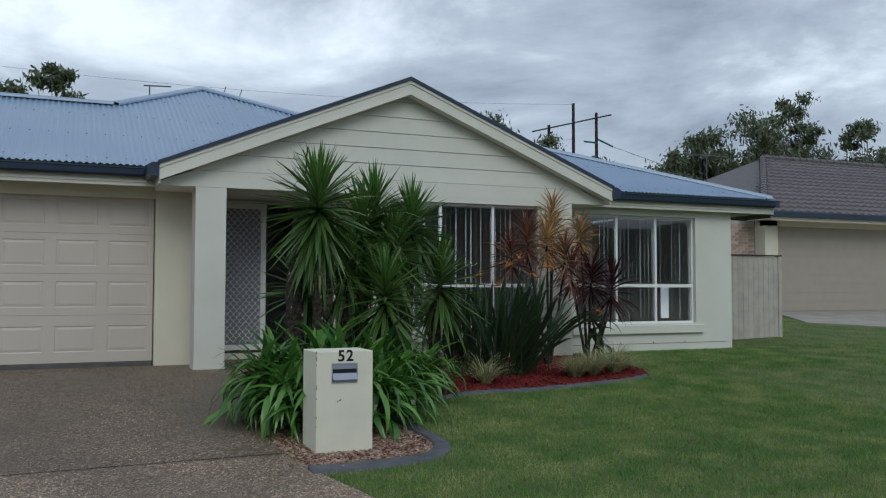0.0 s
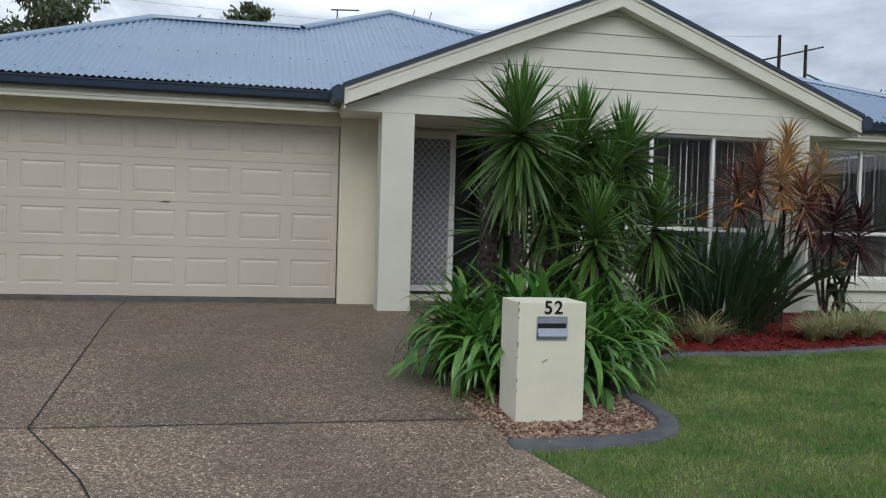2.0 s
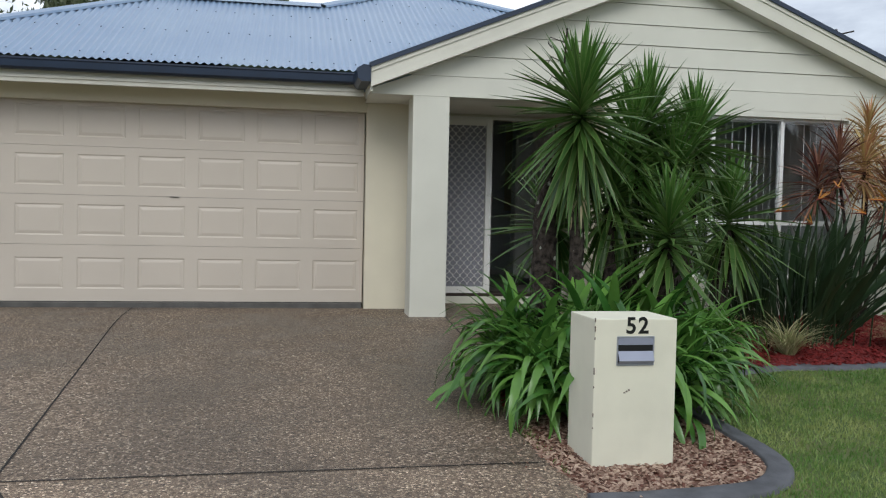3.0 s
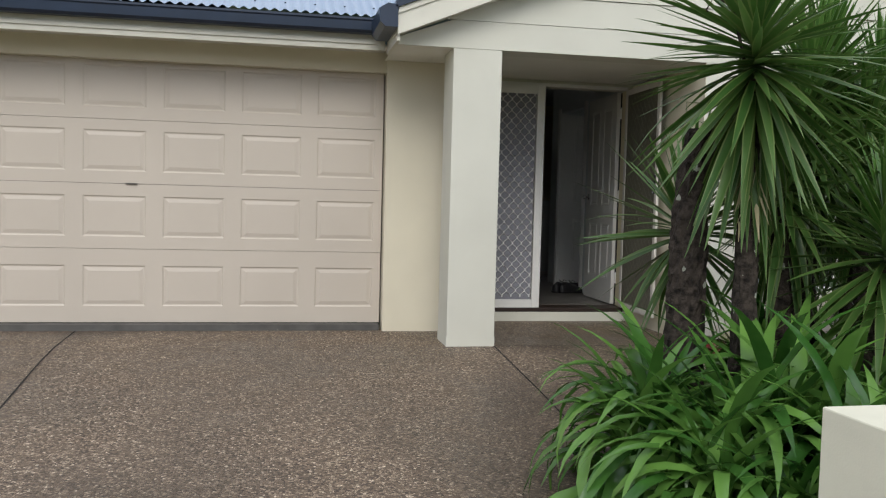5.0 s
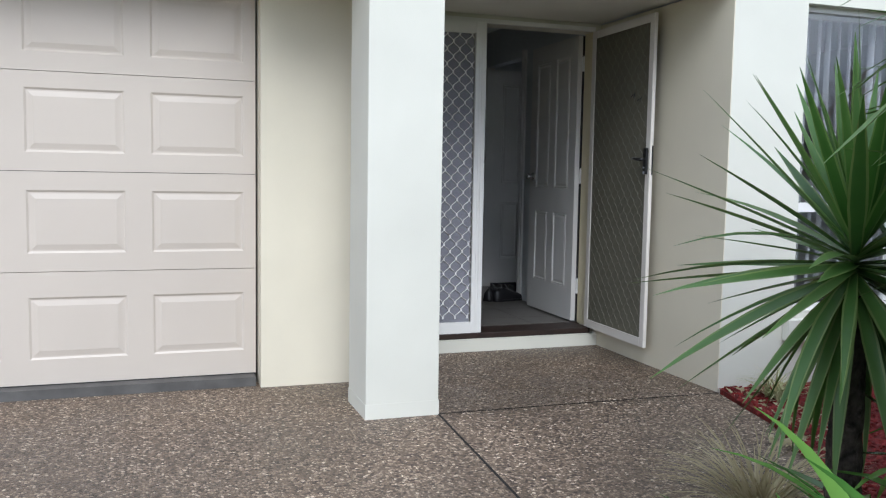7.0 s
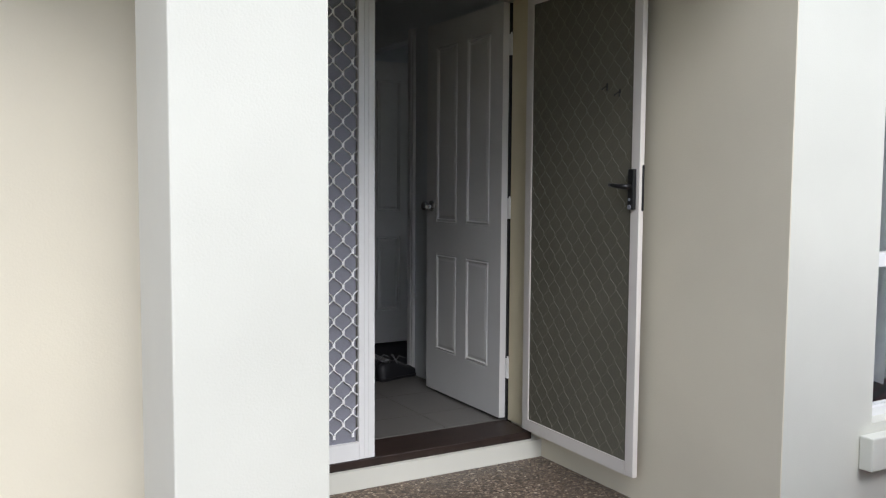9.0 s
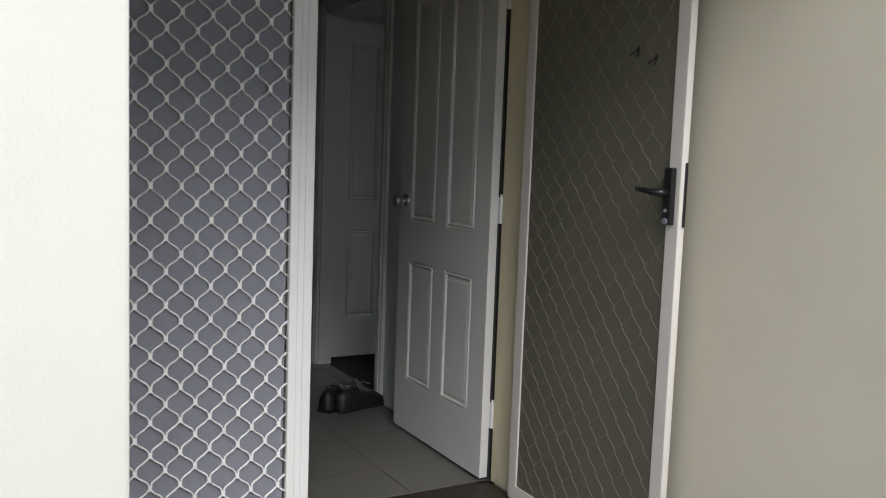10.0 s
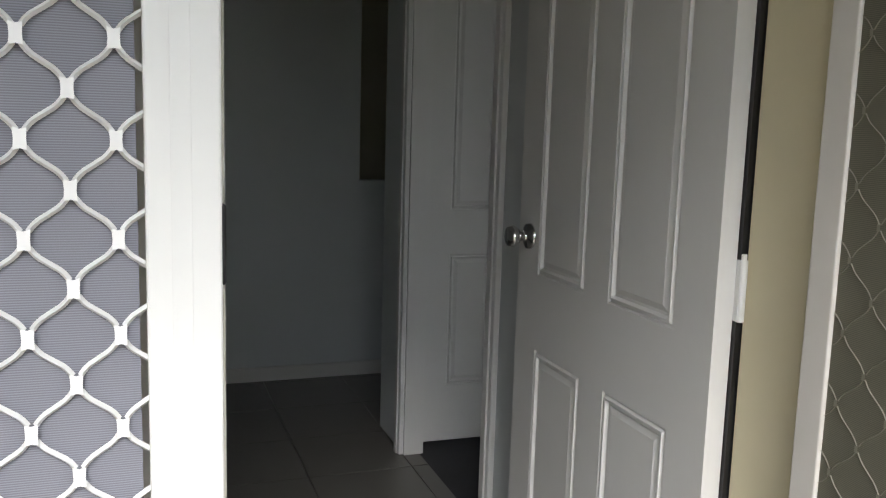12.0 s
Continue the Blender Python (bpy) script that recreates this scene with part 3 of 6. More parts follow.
def barge(side):
    """The sloping board at the gable's edge, with its lower moulding and dark roof edge."""
    w = 3.17
    bm = bmesh.new()
    x0, x1 = GX, GX + side * w
    zt, zb = GZ - 0.035, GZ - 0.035 - GS * w
    prof = []
    for y0, y1, a, b in ((GY0, GY0 + 0.022, 0.0, -0.2), (GY0 - 0.012, GY0, -0.005, -0.055), (GY0 - 0.008, GY0, -0.17, -0.2)):
        v = [bm.verts.new(p) for p in ((x0, y0, zt + a), (x1, y0, zb + a), (x1, y0, zb + b), (x0, y0, zt + b), (x0, y1, zt + a), (x1, y1, zb + a), (x1, y1, zb + b), (x0, y1, zt + b))]
        for f in ((0, 1, 2, 3), (7, 6, 5, 4), (0, 4, 5, 1), (1, 5, 6, 2), (2, 6, 7, 3), (3, 7, 4, 0)):
            bm.faces.new([v[i] for i in f])
    part("bargeboard", bm, TRIM, gable)
    bm = bmesh.new()
    x1 += side * 0.02
    zb -= GS * 0.02
    v = [bm.verts.new(p) for p in ((x0, GY0 - 0.03, zt + 0.035), (x1, GY0 - 0.03, zb + 0.035), (x1, GY0 - 0.03, zb - 0.012), (x0, GY0 - 0.03, zt - 0.012), (x0, GY0 + 0.05, zt + 0.035), (x1, GY0 + 0.05, zb + 0.035), (x1, GY0 + 0.05, zb - 0.012), (x0, GY0 + 0.05, zt - 0.012))]
    for f in ((0, 1, 2, 3), (7, 6, 5, 4), (0, 4, 5, 1), (1, 5, 6, 2), (2, 6, 7, 3), (3, 7, 4, 0)):
        bm.faces.new([v[i] for i in f])
    part("roof_edge_trim", bm, NAVY, gable, "dark navy metal edge trim")
    bm = bmesh.new()
    h = 0.2
    poly(bm, [(x0, GY0 + 0.01, GZ - 0.035 - h), (x0, 0.03, GZ - 0.035 - h), (x1, 0.03, zb - h + 0.01), (x1, GY0 + 0.01, zb - h + 0.01)])
    part("eave_lining", bm, SOFFIT, gable)


barge(-1)
barge(1)
# flat linings under the boxed eaves, and the porch ceiling
SOF = 2.255
tagged(mesh_ob("eave_lining_garage", bx(-5.9, -0.8, EAVE_Y + 0.02, 0.8, SOF, SOF + 0.012), SOFFIT), "cream eave lining", "soffit", kind="structure")
tagged(mesh_ob("eave_lining_porch", bx(-0.79, -0.002, 0.031, 0.78, 2.192, 2.2), SOFFIT), "cream eave lining", "soffit", kind="structure")
tagged(mesh_ob("eave_lining_east", bx(5.5, 9.1, EAVE_Y + 0.02, W2Y, SOF, SOF + 0.012), SOFFIT), "cream eave lining", "soffit", kind="structure")
tagged(mesh_ob("eave_lining_gable_end", bx(4.945, 5.5, 0.031, W2Y, 2.192, 2.2), SOFFIT), "cream eave lining", "soffit", kind="structure")
for nm, a, b in (("fascia_return_west", -0.812, -0.79), ("fascia_return_east", 5.5, 5.522)):
    slab(nm, a, b, -0.148, EAVE_Y + 0.02, 2.19, 2.42, TRIM, "cream fascia return at the gable end", "fascia")
for nm, sx, x0 in (("gutter_west", -1, -0.815), ("gutter_east_return", 1, 5.525)):
    bm = bmesh.new()
    rr = [(0.0, 0.155), (0.0, 0.0), (0.09, 0.0), (0.125, 0.035), (0.135, 0.125), (0.07, 0.165)]
    lo = [bm.verts.new((x0 + sx * p, -0.2, 2.275 + q)) for p, q in rr]
    hi = [bm.verts.new((x0 + sx * p, EAVE_Y - 0.06, 2.275 + q)) for p, q in rr]
    bm.faces.new(lo)
    bm.faces.new(hi)
    for i in range(6):
        bm.faces.new((lo[i], lo[(i + 1) % 6], hi[(i + 1) % 6], hi[i]))
    tagged(mesh_ob(nm, bm, NAVY), "short dark navy gutter end at the gable", "gutter", kind="structure")
tagged(mesh_ob("porch_ceiling", bx(-0.37, 1.64, 0.24, 1.6, 2.2, 2.22), SOFFIT), "cream porch ceiling", "ceiling", kind="structure")


def eave_run(x0, x1, closed_end):
    """Fascia and gutter along the front."""
    g = thing("gutter", "dark navy metal roof gutter over a cream fascia", "gutter", kind="structure")
    part("fascia", bx(x0, x1, EAVE_Y, EAVE_Y + 0.02, SOF - 0.04, SOF + 0.17), TRIM, g, "cream fascia board")
    part("fascia_moulding", bx(x0, x1, EAVE_Y - 0.012, EAVE_Y - 0.001, SOF + 0.0, SOF + 0.035, bevel=0.004), TRIM, g, "cream moulding")
    bm = bmesh.new()
    prof = [(0.0, 0.15), (0.0, 0.055), (-0.02, 0.04), (-0.085, 0.04), (-0.11, 0.06), (-0.115, 0.125), (-0.125, 0.135), (-0.125, 0.15), (-0.112, 0.15), (-0.1, 0.06), (-0.02, 0.052), (-0.008, 0.06), (-0.008, 0.15)]
    a = [bm.verts.new((x0, EAVE_Y - 0.002 + p, SOF + 0.03 + q)) for p, q in prof]
    b = [bm.verts.new((x1, EAVE_Y - 0.002 + p, SOF + 0.03 + q)) for p, q in prof]
    for i in range(len(prof)):
        j = (i + 1) % len(prof)
        bm.faces.new((a[i], b[i], b[j], a[j]))
    part("gutter_trough", bm, NAVY, g)
    for x in (x0, x1):
        bm = bmesh.new()
        s = 0.004
        r = [(0.0, 0.17), (0.0, 0.035), (-0.09, 0.035), (-0.118, 0.06), (-0.13, 0.155), (-0.07, 0.2)] if x == closed_end else [(0.0, 0.15), (0.0, 0.04), (-0.085, 0.04), (-0.11, 0.06), (-0.125, 0.15)]
        lo = [bm.verts.new((x - s, EAVE_Y - 0.002 + p, SOF + 0.03 + q)) for p, q in r]
        hi = [bm.verts.new((x + s, EAVE_Y - 0.002 + p, SOF + 0.03 + q)) for p, q in r]
        bm.faces.new(lo)
        bm.faces.new(hi[::-1])
        for i in range(len(r)):
            bm.faces.new((lo[i], lo[(i + 1) % len(r)], hi[(i + 1) % len(r)], hi[i]))
        part("gutter_end", bm, NAVY, g)
    return g


eave_run(-5.96, -0.83, 99)
eave_run(5.54, 9.2, 99)
slab("fascia_east", 9.1, 9.12, EAVE_Y + 0.02, 5.8, SOF - 0.02, SOF + 0.16, TRIM, "cream fascia", "fascia")
slab("gutter_east", 9.122, 9.22, EAVE_Y - 0.12, 5.8, SOF + 0.07, SOF + 0.18, NAVY, "dark navy gutter", "gutter")

roof = thing("roof", "blue corrugated metal hip roof", "roof", kind="structure")
LEFT, P1, P2, P3, P4, P5, RIGHT = -5.96, -3.28, -1.22, 0.25, 1.95, 4.6, 9.2


def top_y(x):
    return float(np.interp(x, (LEFT, P1, P2, P3, P4, P5, RIGHT), (EAVE_Y, 3.13, 3.13, 4.6, 3.13, 3.13, EAVE_Y)))


def low_y(x):
    zg = GZ - GS * abs(x - GX)
    return max(EAVE_Y, EAVE_Y + (zg - EAVE_Z) / SLOPE) if zg > EAVE_Z else EAVE_Y - 0.02


PITCH = 0.0762
x = LEFT
while x < RIGHT - 0.01:
    x1 = min(x + PITCH * 10, RIGHT)
    n = max(2, int(round((x1 - x) / PITCH * 6)))
    bm = bmesh.new()
    last = None
    for i in range(n + 1):
        xx = x + (x1 - x) * i / n
        w = 0.0105 * math.sin((xx - LEFT) / PITCH * math.tau)
        y0, y1 = low_y(xx) - (0.03 if low_y(xx) <= EAVE_Y else 0), max(top_y(xx), low_y(xx) + 0.001)
        a, b = bm.verts.new((xx, y0, EAVE_Z + (y0 - EAVE_Y) * SLOPE + w)), bm.verts.new((xx, y1, EAVE_Z + (y1 - EAVE_Y) * SLOPE + w))
        if last:
            bm.faces.new((last[0], a, b, last[1]))
        last = (a, b)
    part("roof_sheet", bm, BLUE, roof, smooth=True)
    x = x1
TZ, PZ = EAVE_Z + 2.68 * SLOPE, EAVE_Z + 4.15 * SLOPE
bm = bmesh.new()
E = EAVE_Z
for pts in (
    [(LEFT, EAVE_Y, E), (P1, 3.13, TZ), (LEFT, 5.81, E)],
    [(LEFT, 5.81, E), (P1, 3.13, TZ), (P2, 3.13, TZ), (-3.9, 5.81, E)],
    [(-3.9, 5.81, E), (P2, 3.13, TZ), (P3, 4.6, PZ), (-3.9, 8.75, E)],
    [(-3.9, 8.75, E), (P3, 4.6, PZ), (4.4, 8.75, E)],
    [(4.4, 8.75, E), (P3, 4.6, PZ), (P4, 3.13, TZ), (4.4, 5.81, E)],
    [(4.4, 5.81, E), (P4, 3.13, TZ), (P5, 3.13, TZ), (RIGHT, 5.81, E)],
    [(RIGHT, 5.81, E), (P5, 3.13, TZ), (RIGHT, EAVE_Y, E)],
):
    poly(bm, pts)
part("roof_back", bm, BLUE, roof)
bm = bmesh.new()
for s in (-1, 1):
    w = 3.19
    yb = EAVE_Y + (GZ - EAVE_Z) / SLOPE
    poly(bm, [(GX, GY0 - 0.02, GZ + 0.004), (GX + s * w, GY0 - 0.02, GZ - GS * w + 0.004), (GX + s * w, EAVE_Y + (GZ - GS * w - EAVE_Z) / SLOPE + 0.6, GZ - GS * w + 0.004), (GX, yb + 0.2, GZ + 0.004)])
part("gable_roof_sheets", bm, BLUE, roof)


def cap(a, b, w=0.11):
    """A folded ridge capping along a line."""
    bm = bmesh.new()
    a, b = Vector(a), Vector(b)
    d = (b - a).normalized()
    n = d.cross(Vector((0, 0, 1))).normalized()
    rows = []
    for o, h in ((-w, -0.035), (-w * 0.9, -0.005), (-0.02, 0.028), (0, 0.036), (0.02, 0.028), (w * 0.9, -0.005), (w, -0.035)):
        rows.append([bm.verts.new(p + n * o + Vector((0, 0, h + 0.01))) for p in (a, b)])
    for r0, r1 in zip(rows, rows[1:]):
        bm.faces.new((r0[0], r0[1], r1[1], r1[0]))
    part("ridge_cap", bm, BLUE, roof)


cap((LEFT + 0.02, EAVE_Y + 0.02, E), (P1, 3.13, TZ))
cap((P1, 3.13, TZ), (P2, 3.13, TZ))
cap((P2, 3.13, TZ), (P3, 4.6, PZ))
cap((P3, 4.6, PZ), (P4, 3.13, TZ))
cap((P4, 3.13, TZ), (P5, 3.13, TZ))
cap((P5, 3.13, TZ), (RIGHT - 0.02, EAVE_Y + 0.02, E))
# roofing screws in rows across the sheets
bm = bmesh.new()
for row in range(1, 6):
    yy = EAVE_Y + 0.12 + (row - 1) * 0.95
    k = int((RIGHT - LEFT) / (PITCH * 3))
    for i in range(k):
        xx = LEFT + PITCH * (0.25 + 3 * i)
        if low_y(xx) + 0.03 < yy < top_y(xx) - 0.05:
            zz = EAVE_Z + (yy - EAVE_Y) * SLOPE + 0.0085
            box(bm, xx - 0.007, xx + 0.007, yy - 0.007, yy + 0.007, zz - 0.002, zz + 0.008)
ob = part("roof_screw", bm, NAVY, roof, "small roofing screws")
tagged(ob, kind="stuff")

# ---- garage door ----
gd = thing("garage_door", "cream four-row panelled sectional garage door, closed, with a dark pull handle", "garage door", (0, 0.89, 0))


def relief(bm, x0, x1, z0, z1, y, depth=0.009, rim=0.03, sharp=False):
    """A raised panel set in a shallow moulded recess on a face that looks to -y."""
    rings = []
    if sharp:
        steps = ((0, 0.0), (0.003, 0.005), (0.007, 0.005), (0.01, -0.0015), (0.014, -0.0015), (0.018, 0.006), (0.024, 0.006), (0.036, 0.001))
    else:
        steps = ((0, 0.0), (rim * 0.35, depth), (rim * 0.6, depth), (rim * 1.5, 0.001))
    for o, dy in steps:
        rings.append([bm.verts.new(p) for p in ((x0 + o, y + dy, z0 + o), (x1 - o, y + dy, z0 + o), (x1 - o, y + dy, z1 - o), (x0 + o, y + dy, z1 - o))])
    for r0, r1 in zip(rings, rings[1:]):
        for i in range(4):
            bm.faces.new((r0[i], r0[(i + 1) % 4], r1[(i + 1) % 4], r1[i]))
    bm.faces.new(rings[-1])
    return rings[0]


def panelled_face(bm, x0, x1, z0, z1, y, cells, depth=0.009, rim=0.03, sharp=False):
    """A flat face to -y with moulded cells [(x0, x1, z0, z1)] on a regular grid of columns and rows."""
    xs = sorted({round(v, 5) for c in cells for v in c[:2]} | {x0, x1})
    zs = sorted({round(v, 5) for c in cells for v in c[2:]} | {z0, z1})
    inside = {(round(c[0], 5), round(c[2], 5)) for c in cells}
    for a, b in zip(xs, xs[1:]):
        for c, d in zip(zs, zs[1:]):
            if (a, c) in inside:
                relief(bm, a, b, c, d, y, depth, rim, sharp)
            else:
                poly(bm, [(a, y, c), (b, y, c), (b, y, d), (a, y, d)])


G0, G1, COL = -5.635, -0.78, 0.6069
for r, (z0, z1) in enumerate(((0.024, 0.611), (0.614, 1.129), (1.132, 1.634), (1.637, 2.14))):
    bm = bmesh.new()
    c0 = 0.155 if r == 0 else z0 + 0.095
    cells = [(G0 + COL * i + 0.065, G0 + COL * (i + 1) - 0.065, c0, c0 + 0.325) for i in range(8)]
    cells = [tuple(round(v, 5) for v in c) for c in cells]
    panelled_face(bm, G0, G1, z0, z1, 0.0, cells, 0.0065)
    box(bm, G0, G1, 0.004 + 0.012, 0.04, z0, z1)
    for (xa, za, xb, zb) in ((G0, z0, G1, z0), (G0, z1, G1, z1)):
        poly(bm, [(xa, 0, za), (xb, 0, zb), (xb, 0.016, zb), (xa, 0.016, za)])
    part("door_section", bm, GARAGE, gd)
part("section_gap", bx(G0, G1, 0.041, 0.046, 0.02, 2.14), JOINT, gd, "dark gap between sections")
part("bottom_seal", bx(G0, G1, 0.004, 0.03, 0.004, 0.025), BLACK, gd, "black rubber bottom seal")
hb = bx(-2.82, -2.73, -0.012, 0.0, 1.126, 1.135)
part("pull_handle", hb, BLACK, gd, "dark pull handle")


# ---- windows ----
def window(name, x0, x1, z0, z1, y, mull, rail, label):
    w = thing(name, label, "window", (0, y, 0), kind="structure")
    f = 0.032
    bm = bmesh.new()
    for a in ((x0, x1, 0.0, 0.06, z1 - f, z1), (x0, x1, 0.0, 0.06, z0, z0 + f), (x0, x0 + f, 0.0, 0.06, z0 + f, z1 - f), (x1 - f, x1, 0.0, 0.06, z0 + f, z1 - f)):
        box(bm, *a)
    part("window_frame", bm, WHITE, w)
    part("rail", bx(x0 + f, x1 - f, -0.004, 0.05, rail - 0.026, rail + 0.026), WHITE, w)
    for mx in mull:
        part("mullion", bx(mx - 0.019, mx + 0.019, -0.002, 0.045, rail + 0.026, z1 - f), WHITE, w)
        part("mullion", bx(mx - 0.017, mx + 0.017, -0.002, 0.045, z0 + f, rail - 0.026), WHITE, w)
    xs = [x0 + f, *mull, x1 - f]
    for a, b in zip(xs, xs[1:]):
        for c, d in ((z0 + f, rail - 0.026), (rail + 0.026, z1 - f)):
            p = part("pane", bx(a + 0.017, b - 0.017, 0.024, 0.03, c, d), GLASS, w)
            p.visible_shadow = False
    return w


def sill_block(name, x0, x1, y, z0, z1, label="cream rendered projecting window sill"):
    bm = bmesh.new()
    v = box(bm, x0, x1, y - 0.055, y, z0, z1, bevel=0.006)
    return tagged(mesh_ob(name, bm, RENDER), label, "window sill", kind="structure")


window("window_1", W1[0], W1[1], W1[2], W1[3], 0.06, [2.89, 3.69], 0.995, "white aluminium lounge window with six dark panes")
window("window_2", W2[0], W2[1], W2[2], W2[3], W2Y + 0.07, [6.185, 6.935], 1.0, "white aluminium bedroom window with six dark panes")
sill_block("window_ledge", 2.06, 4.52, -0.001, 0.24, 0.365)
sill_block("window_ledge", 5.31, 7.8, W2Y - 0.001, 0.24, 0.372)


def blinds(x0, x1, y, z0, z1, gaps, label):
    b = thing("vertical_blinds", label, "window blind", (0, y, 0))
    part("head_rail", bx(x0, x1, -0.02, 0.02, z1, z1 + 0.03), WHITE, b)
    me = None
    rnd = random.Random(4)
    x = x0 + 0.05
    while x < x1 - 0.05:
        if not any(a < x < c for a, c in gaps):
            if me is None:
                o = part("slat", bx(-0.044, 0.044, -0.0006, 0.0006, z0, z1 - 0.003), BLIND, b)
                me = o.data
            else:
                o = new("slat", me)
                o.parent = b
            o.matrix_basis = pose(x, 0, 0, 0, rnd.uniform(-0.6, 0.6), 62 + rnd.uniform(-10, 10))
        x += 0.078
    return b


blinds(2.2, 4.38, 0.22, 0.47, 2.09, [], "grey vertical blinds, half open, behind the lounge window")
blinds(5.46, 7.62, W2Y + 0.24, 0.47, 2.08, [(7.16, 7.34)], "grey vertical blinds, half open, behind the bedroom window")
tagged(mesh_ob("curtain", bx(7.17, 7.33, W2Y + 0.26, W2Y + 0.27, 0.47, 1.0), BRIGHTBLIND), "white curtain strip behind the bedroom window", "curtain")
for nm, a, b, c, d in (("lounge", 1.9, 4.7, 0.2, 4.5), ("bedroom", 4.95, 8.2, W2Y + 0.2, 4.5)):
    slab("floor_" + nm, a, b, c, d, -0.1, 0.05, CARPET, "dark carpet floor", "floor")
    slab("ceiling_" + nm, a, b, c + 0.01, d, 2.35, 2.4, PLASTER, "painted ceiling", "ceiling")
    slab("wall_back_" + nm, a, b, d, d + 0.1, 0.05, 2.35, PLASTER, "painted back wall", "wall")
slab("wall_between", 4.75, 4.93, W2Y + 0.2, 4.5, 0.05, 2.35, PLASTER, "painted inner wall", "wall")

slab("wall_foot_line", 5.3, 8.3, W2Y - 0.004, W2Y, 0.075, 0.082, CHIP, "thin dark slab line", "wall mark")
for k in range(3):
    slab("weep_hole", 6.2 + 0.62 * k, 6.21 + 0.62 * k, W2Y - 0.004, W2Y, 0.08, 0.115, JOINT, "small dark weep hole", "weep hole")

# ---- entry ----
FZ = 0.09
slab("entry_step", -0.12, 1.64, 1.36, 1.5, -0.1, 0.05, RENDER, "cream painted entry step edge", "step")
slab("entry_head", -0.12, 1.64, 1.44, 1.62, 2.15, 2.3, TRIM, "cream frame over the entry", "door frame")
slab("entry_jamb_east", 1.608, 1.64, 1.44, 1.6, 0.09, 2.15, JAMB, "yellowed cream timber door jamb", "door frame")
slab("entry_jamb_west", -0.12, -0.06, 1.44, 1.62, 0.09, 2.15, TRIM, "cream timber door jamb", "door frame")
slab("door_mullion", 0.745, 0.785, 1.5, 1.62, 0.09, 2.15, TRIM, "cream door mullion", "door frame")
bm = bx(-0.06, 1.6, 1.385, 1.62, 0.05, 0.088, bevel=0.004)
tagged(mesh_ob("door_sill", bm, SILL), "dark stained timber door sill, worn and split", "door sill", kind="structure")


def grille_bm(x0, x1, z0, z1, y, cw, ch, wire=0.0042, phase=(0.0, 0.0)):
    """Cast diamond grille: wires bowed between flat knots, all joined."""
    V, F = [], []

    def strip(pts, r):
        base = len(V)
        for i, (px, pz) in enumerate(pts):
            qx, qz = pts[min(i + 1, len(pts) - 1)]
            ox, oz = pts[max(i - 1, 0)]
            d = math.hypot(qx - ox, qz - oz) or 1
            nx, nz = -(qz - oz) / d * r, (qx - ox) / d * r
            V.extend([(px + nx, y + 0.003, pz + nz), (px, y - 0.003, pz), (px - nx, y + 0.003, pz - nz)])
        for i in range(len(pts) - 1):
            a = base + 3 * i
            F.append((a, a + 1, a + 4, a + 3))
            F.append((a + 1, a + 2, a + 5, a + 4))

    nx = int((x1 - x0) / cw) + 3
    nz = int((z1 - z0) / ch) + 3
    for j in range(-1, nz * 2):
        for i in range(-1, nx):
            cx = x0 + phase[0] + (i + (j % 2) * 0.5) * cw
            cz = z0 + phase[1] + j * ch / 2
            if cx < x0 - cw or cx > x1 + cw or cz < z0 - ch or cz > z1 + ch:
                continue
            if x0 < cx < x1 and z0 < cz < z1:
                k = wire * 2.45
                b = len(V)
                V.extend([(cx + k * u, y - 0.0045, cz + k * 1.6 * v) for u, v in ((-0.85, -0.9), (0, -0.75), (0.85, -0.9), (0.75, 0), (0.85, 0.9), (0, 0.75), (-0.85, 0.9), (-0.75, 0))])
                F.append(tuple(range(b, b + 8)))
            for sx in (-1, 1):
                ex, ez = cx + sx * cw / 2, cz + ch / 2
                ax, az = cx + sx * wire * 1.2, cz + wire * 2.6
                bx_, bz = ex - sx * wire * 1.2, ez - wire * 2.6
                pts = []
                for t in (0, 0.08, 0.18, 0.3, 0.5, 0.7, 0.82, 0.92, 1):
                    pts.append((ax + (bx_ - ax) * (t - 0.052 * math.sin(math.tau * t)), az + (bz - az) * (t + 0.02 * math.sin(math.tau * t))))
                pts = [p for p in pts if x0 - 0.013 <= p[0] <= x1 + 0.013 and z0 - 0.013 <= p[1] <= z1 + 0.013]
                if len(pts) > 1:
                    strip(pts, wire)
    return V, F


def grille(x0, x1, z0, z1, y, cw, ch, parent, label, wire=0.0042, phase=(0, 0), material=None):
    V, F = grille_bm(x0, x1, z0, z1, y, cw, ch, wire, phase)
    ob = new("grille", raw_mesh("grille", V, F, material or WHITE))
    ob.parent = parent
    return tagged(ob, label)


def frame_bm(x0, x1, y0, y1, z0, z1, w, bottom=None):
    bm = bmesh.new()
    b = bottom or w
    box(bm, x0, x0 + w, y0, y1, z0, z1, bevel=0.003)
    box(bm, x1 - w, x1, y0, y1, z0, z1, bevel=0.003)
    box(bm, x0 + w, x1 - w, y0, y1, z1 - w, z1)
    box(bm, x0 + w, x1 - w, y0, y1, z0, z0 + b)
    return bm


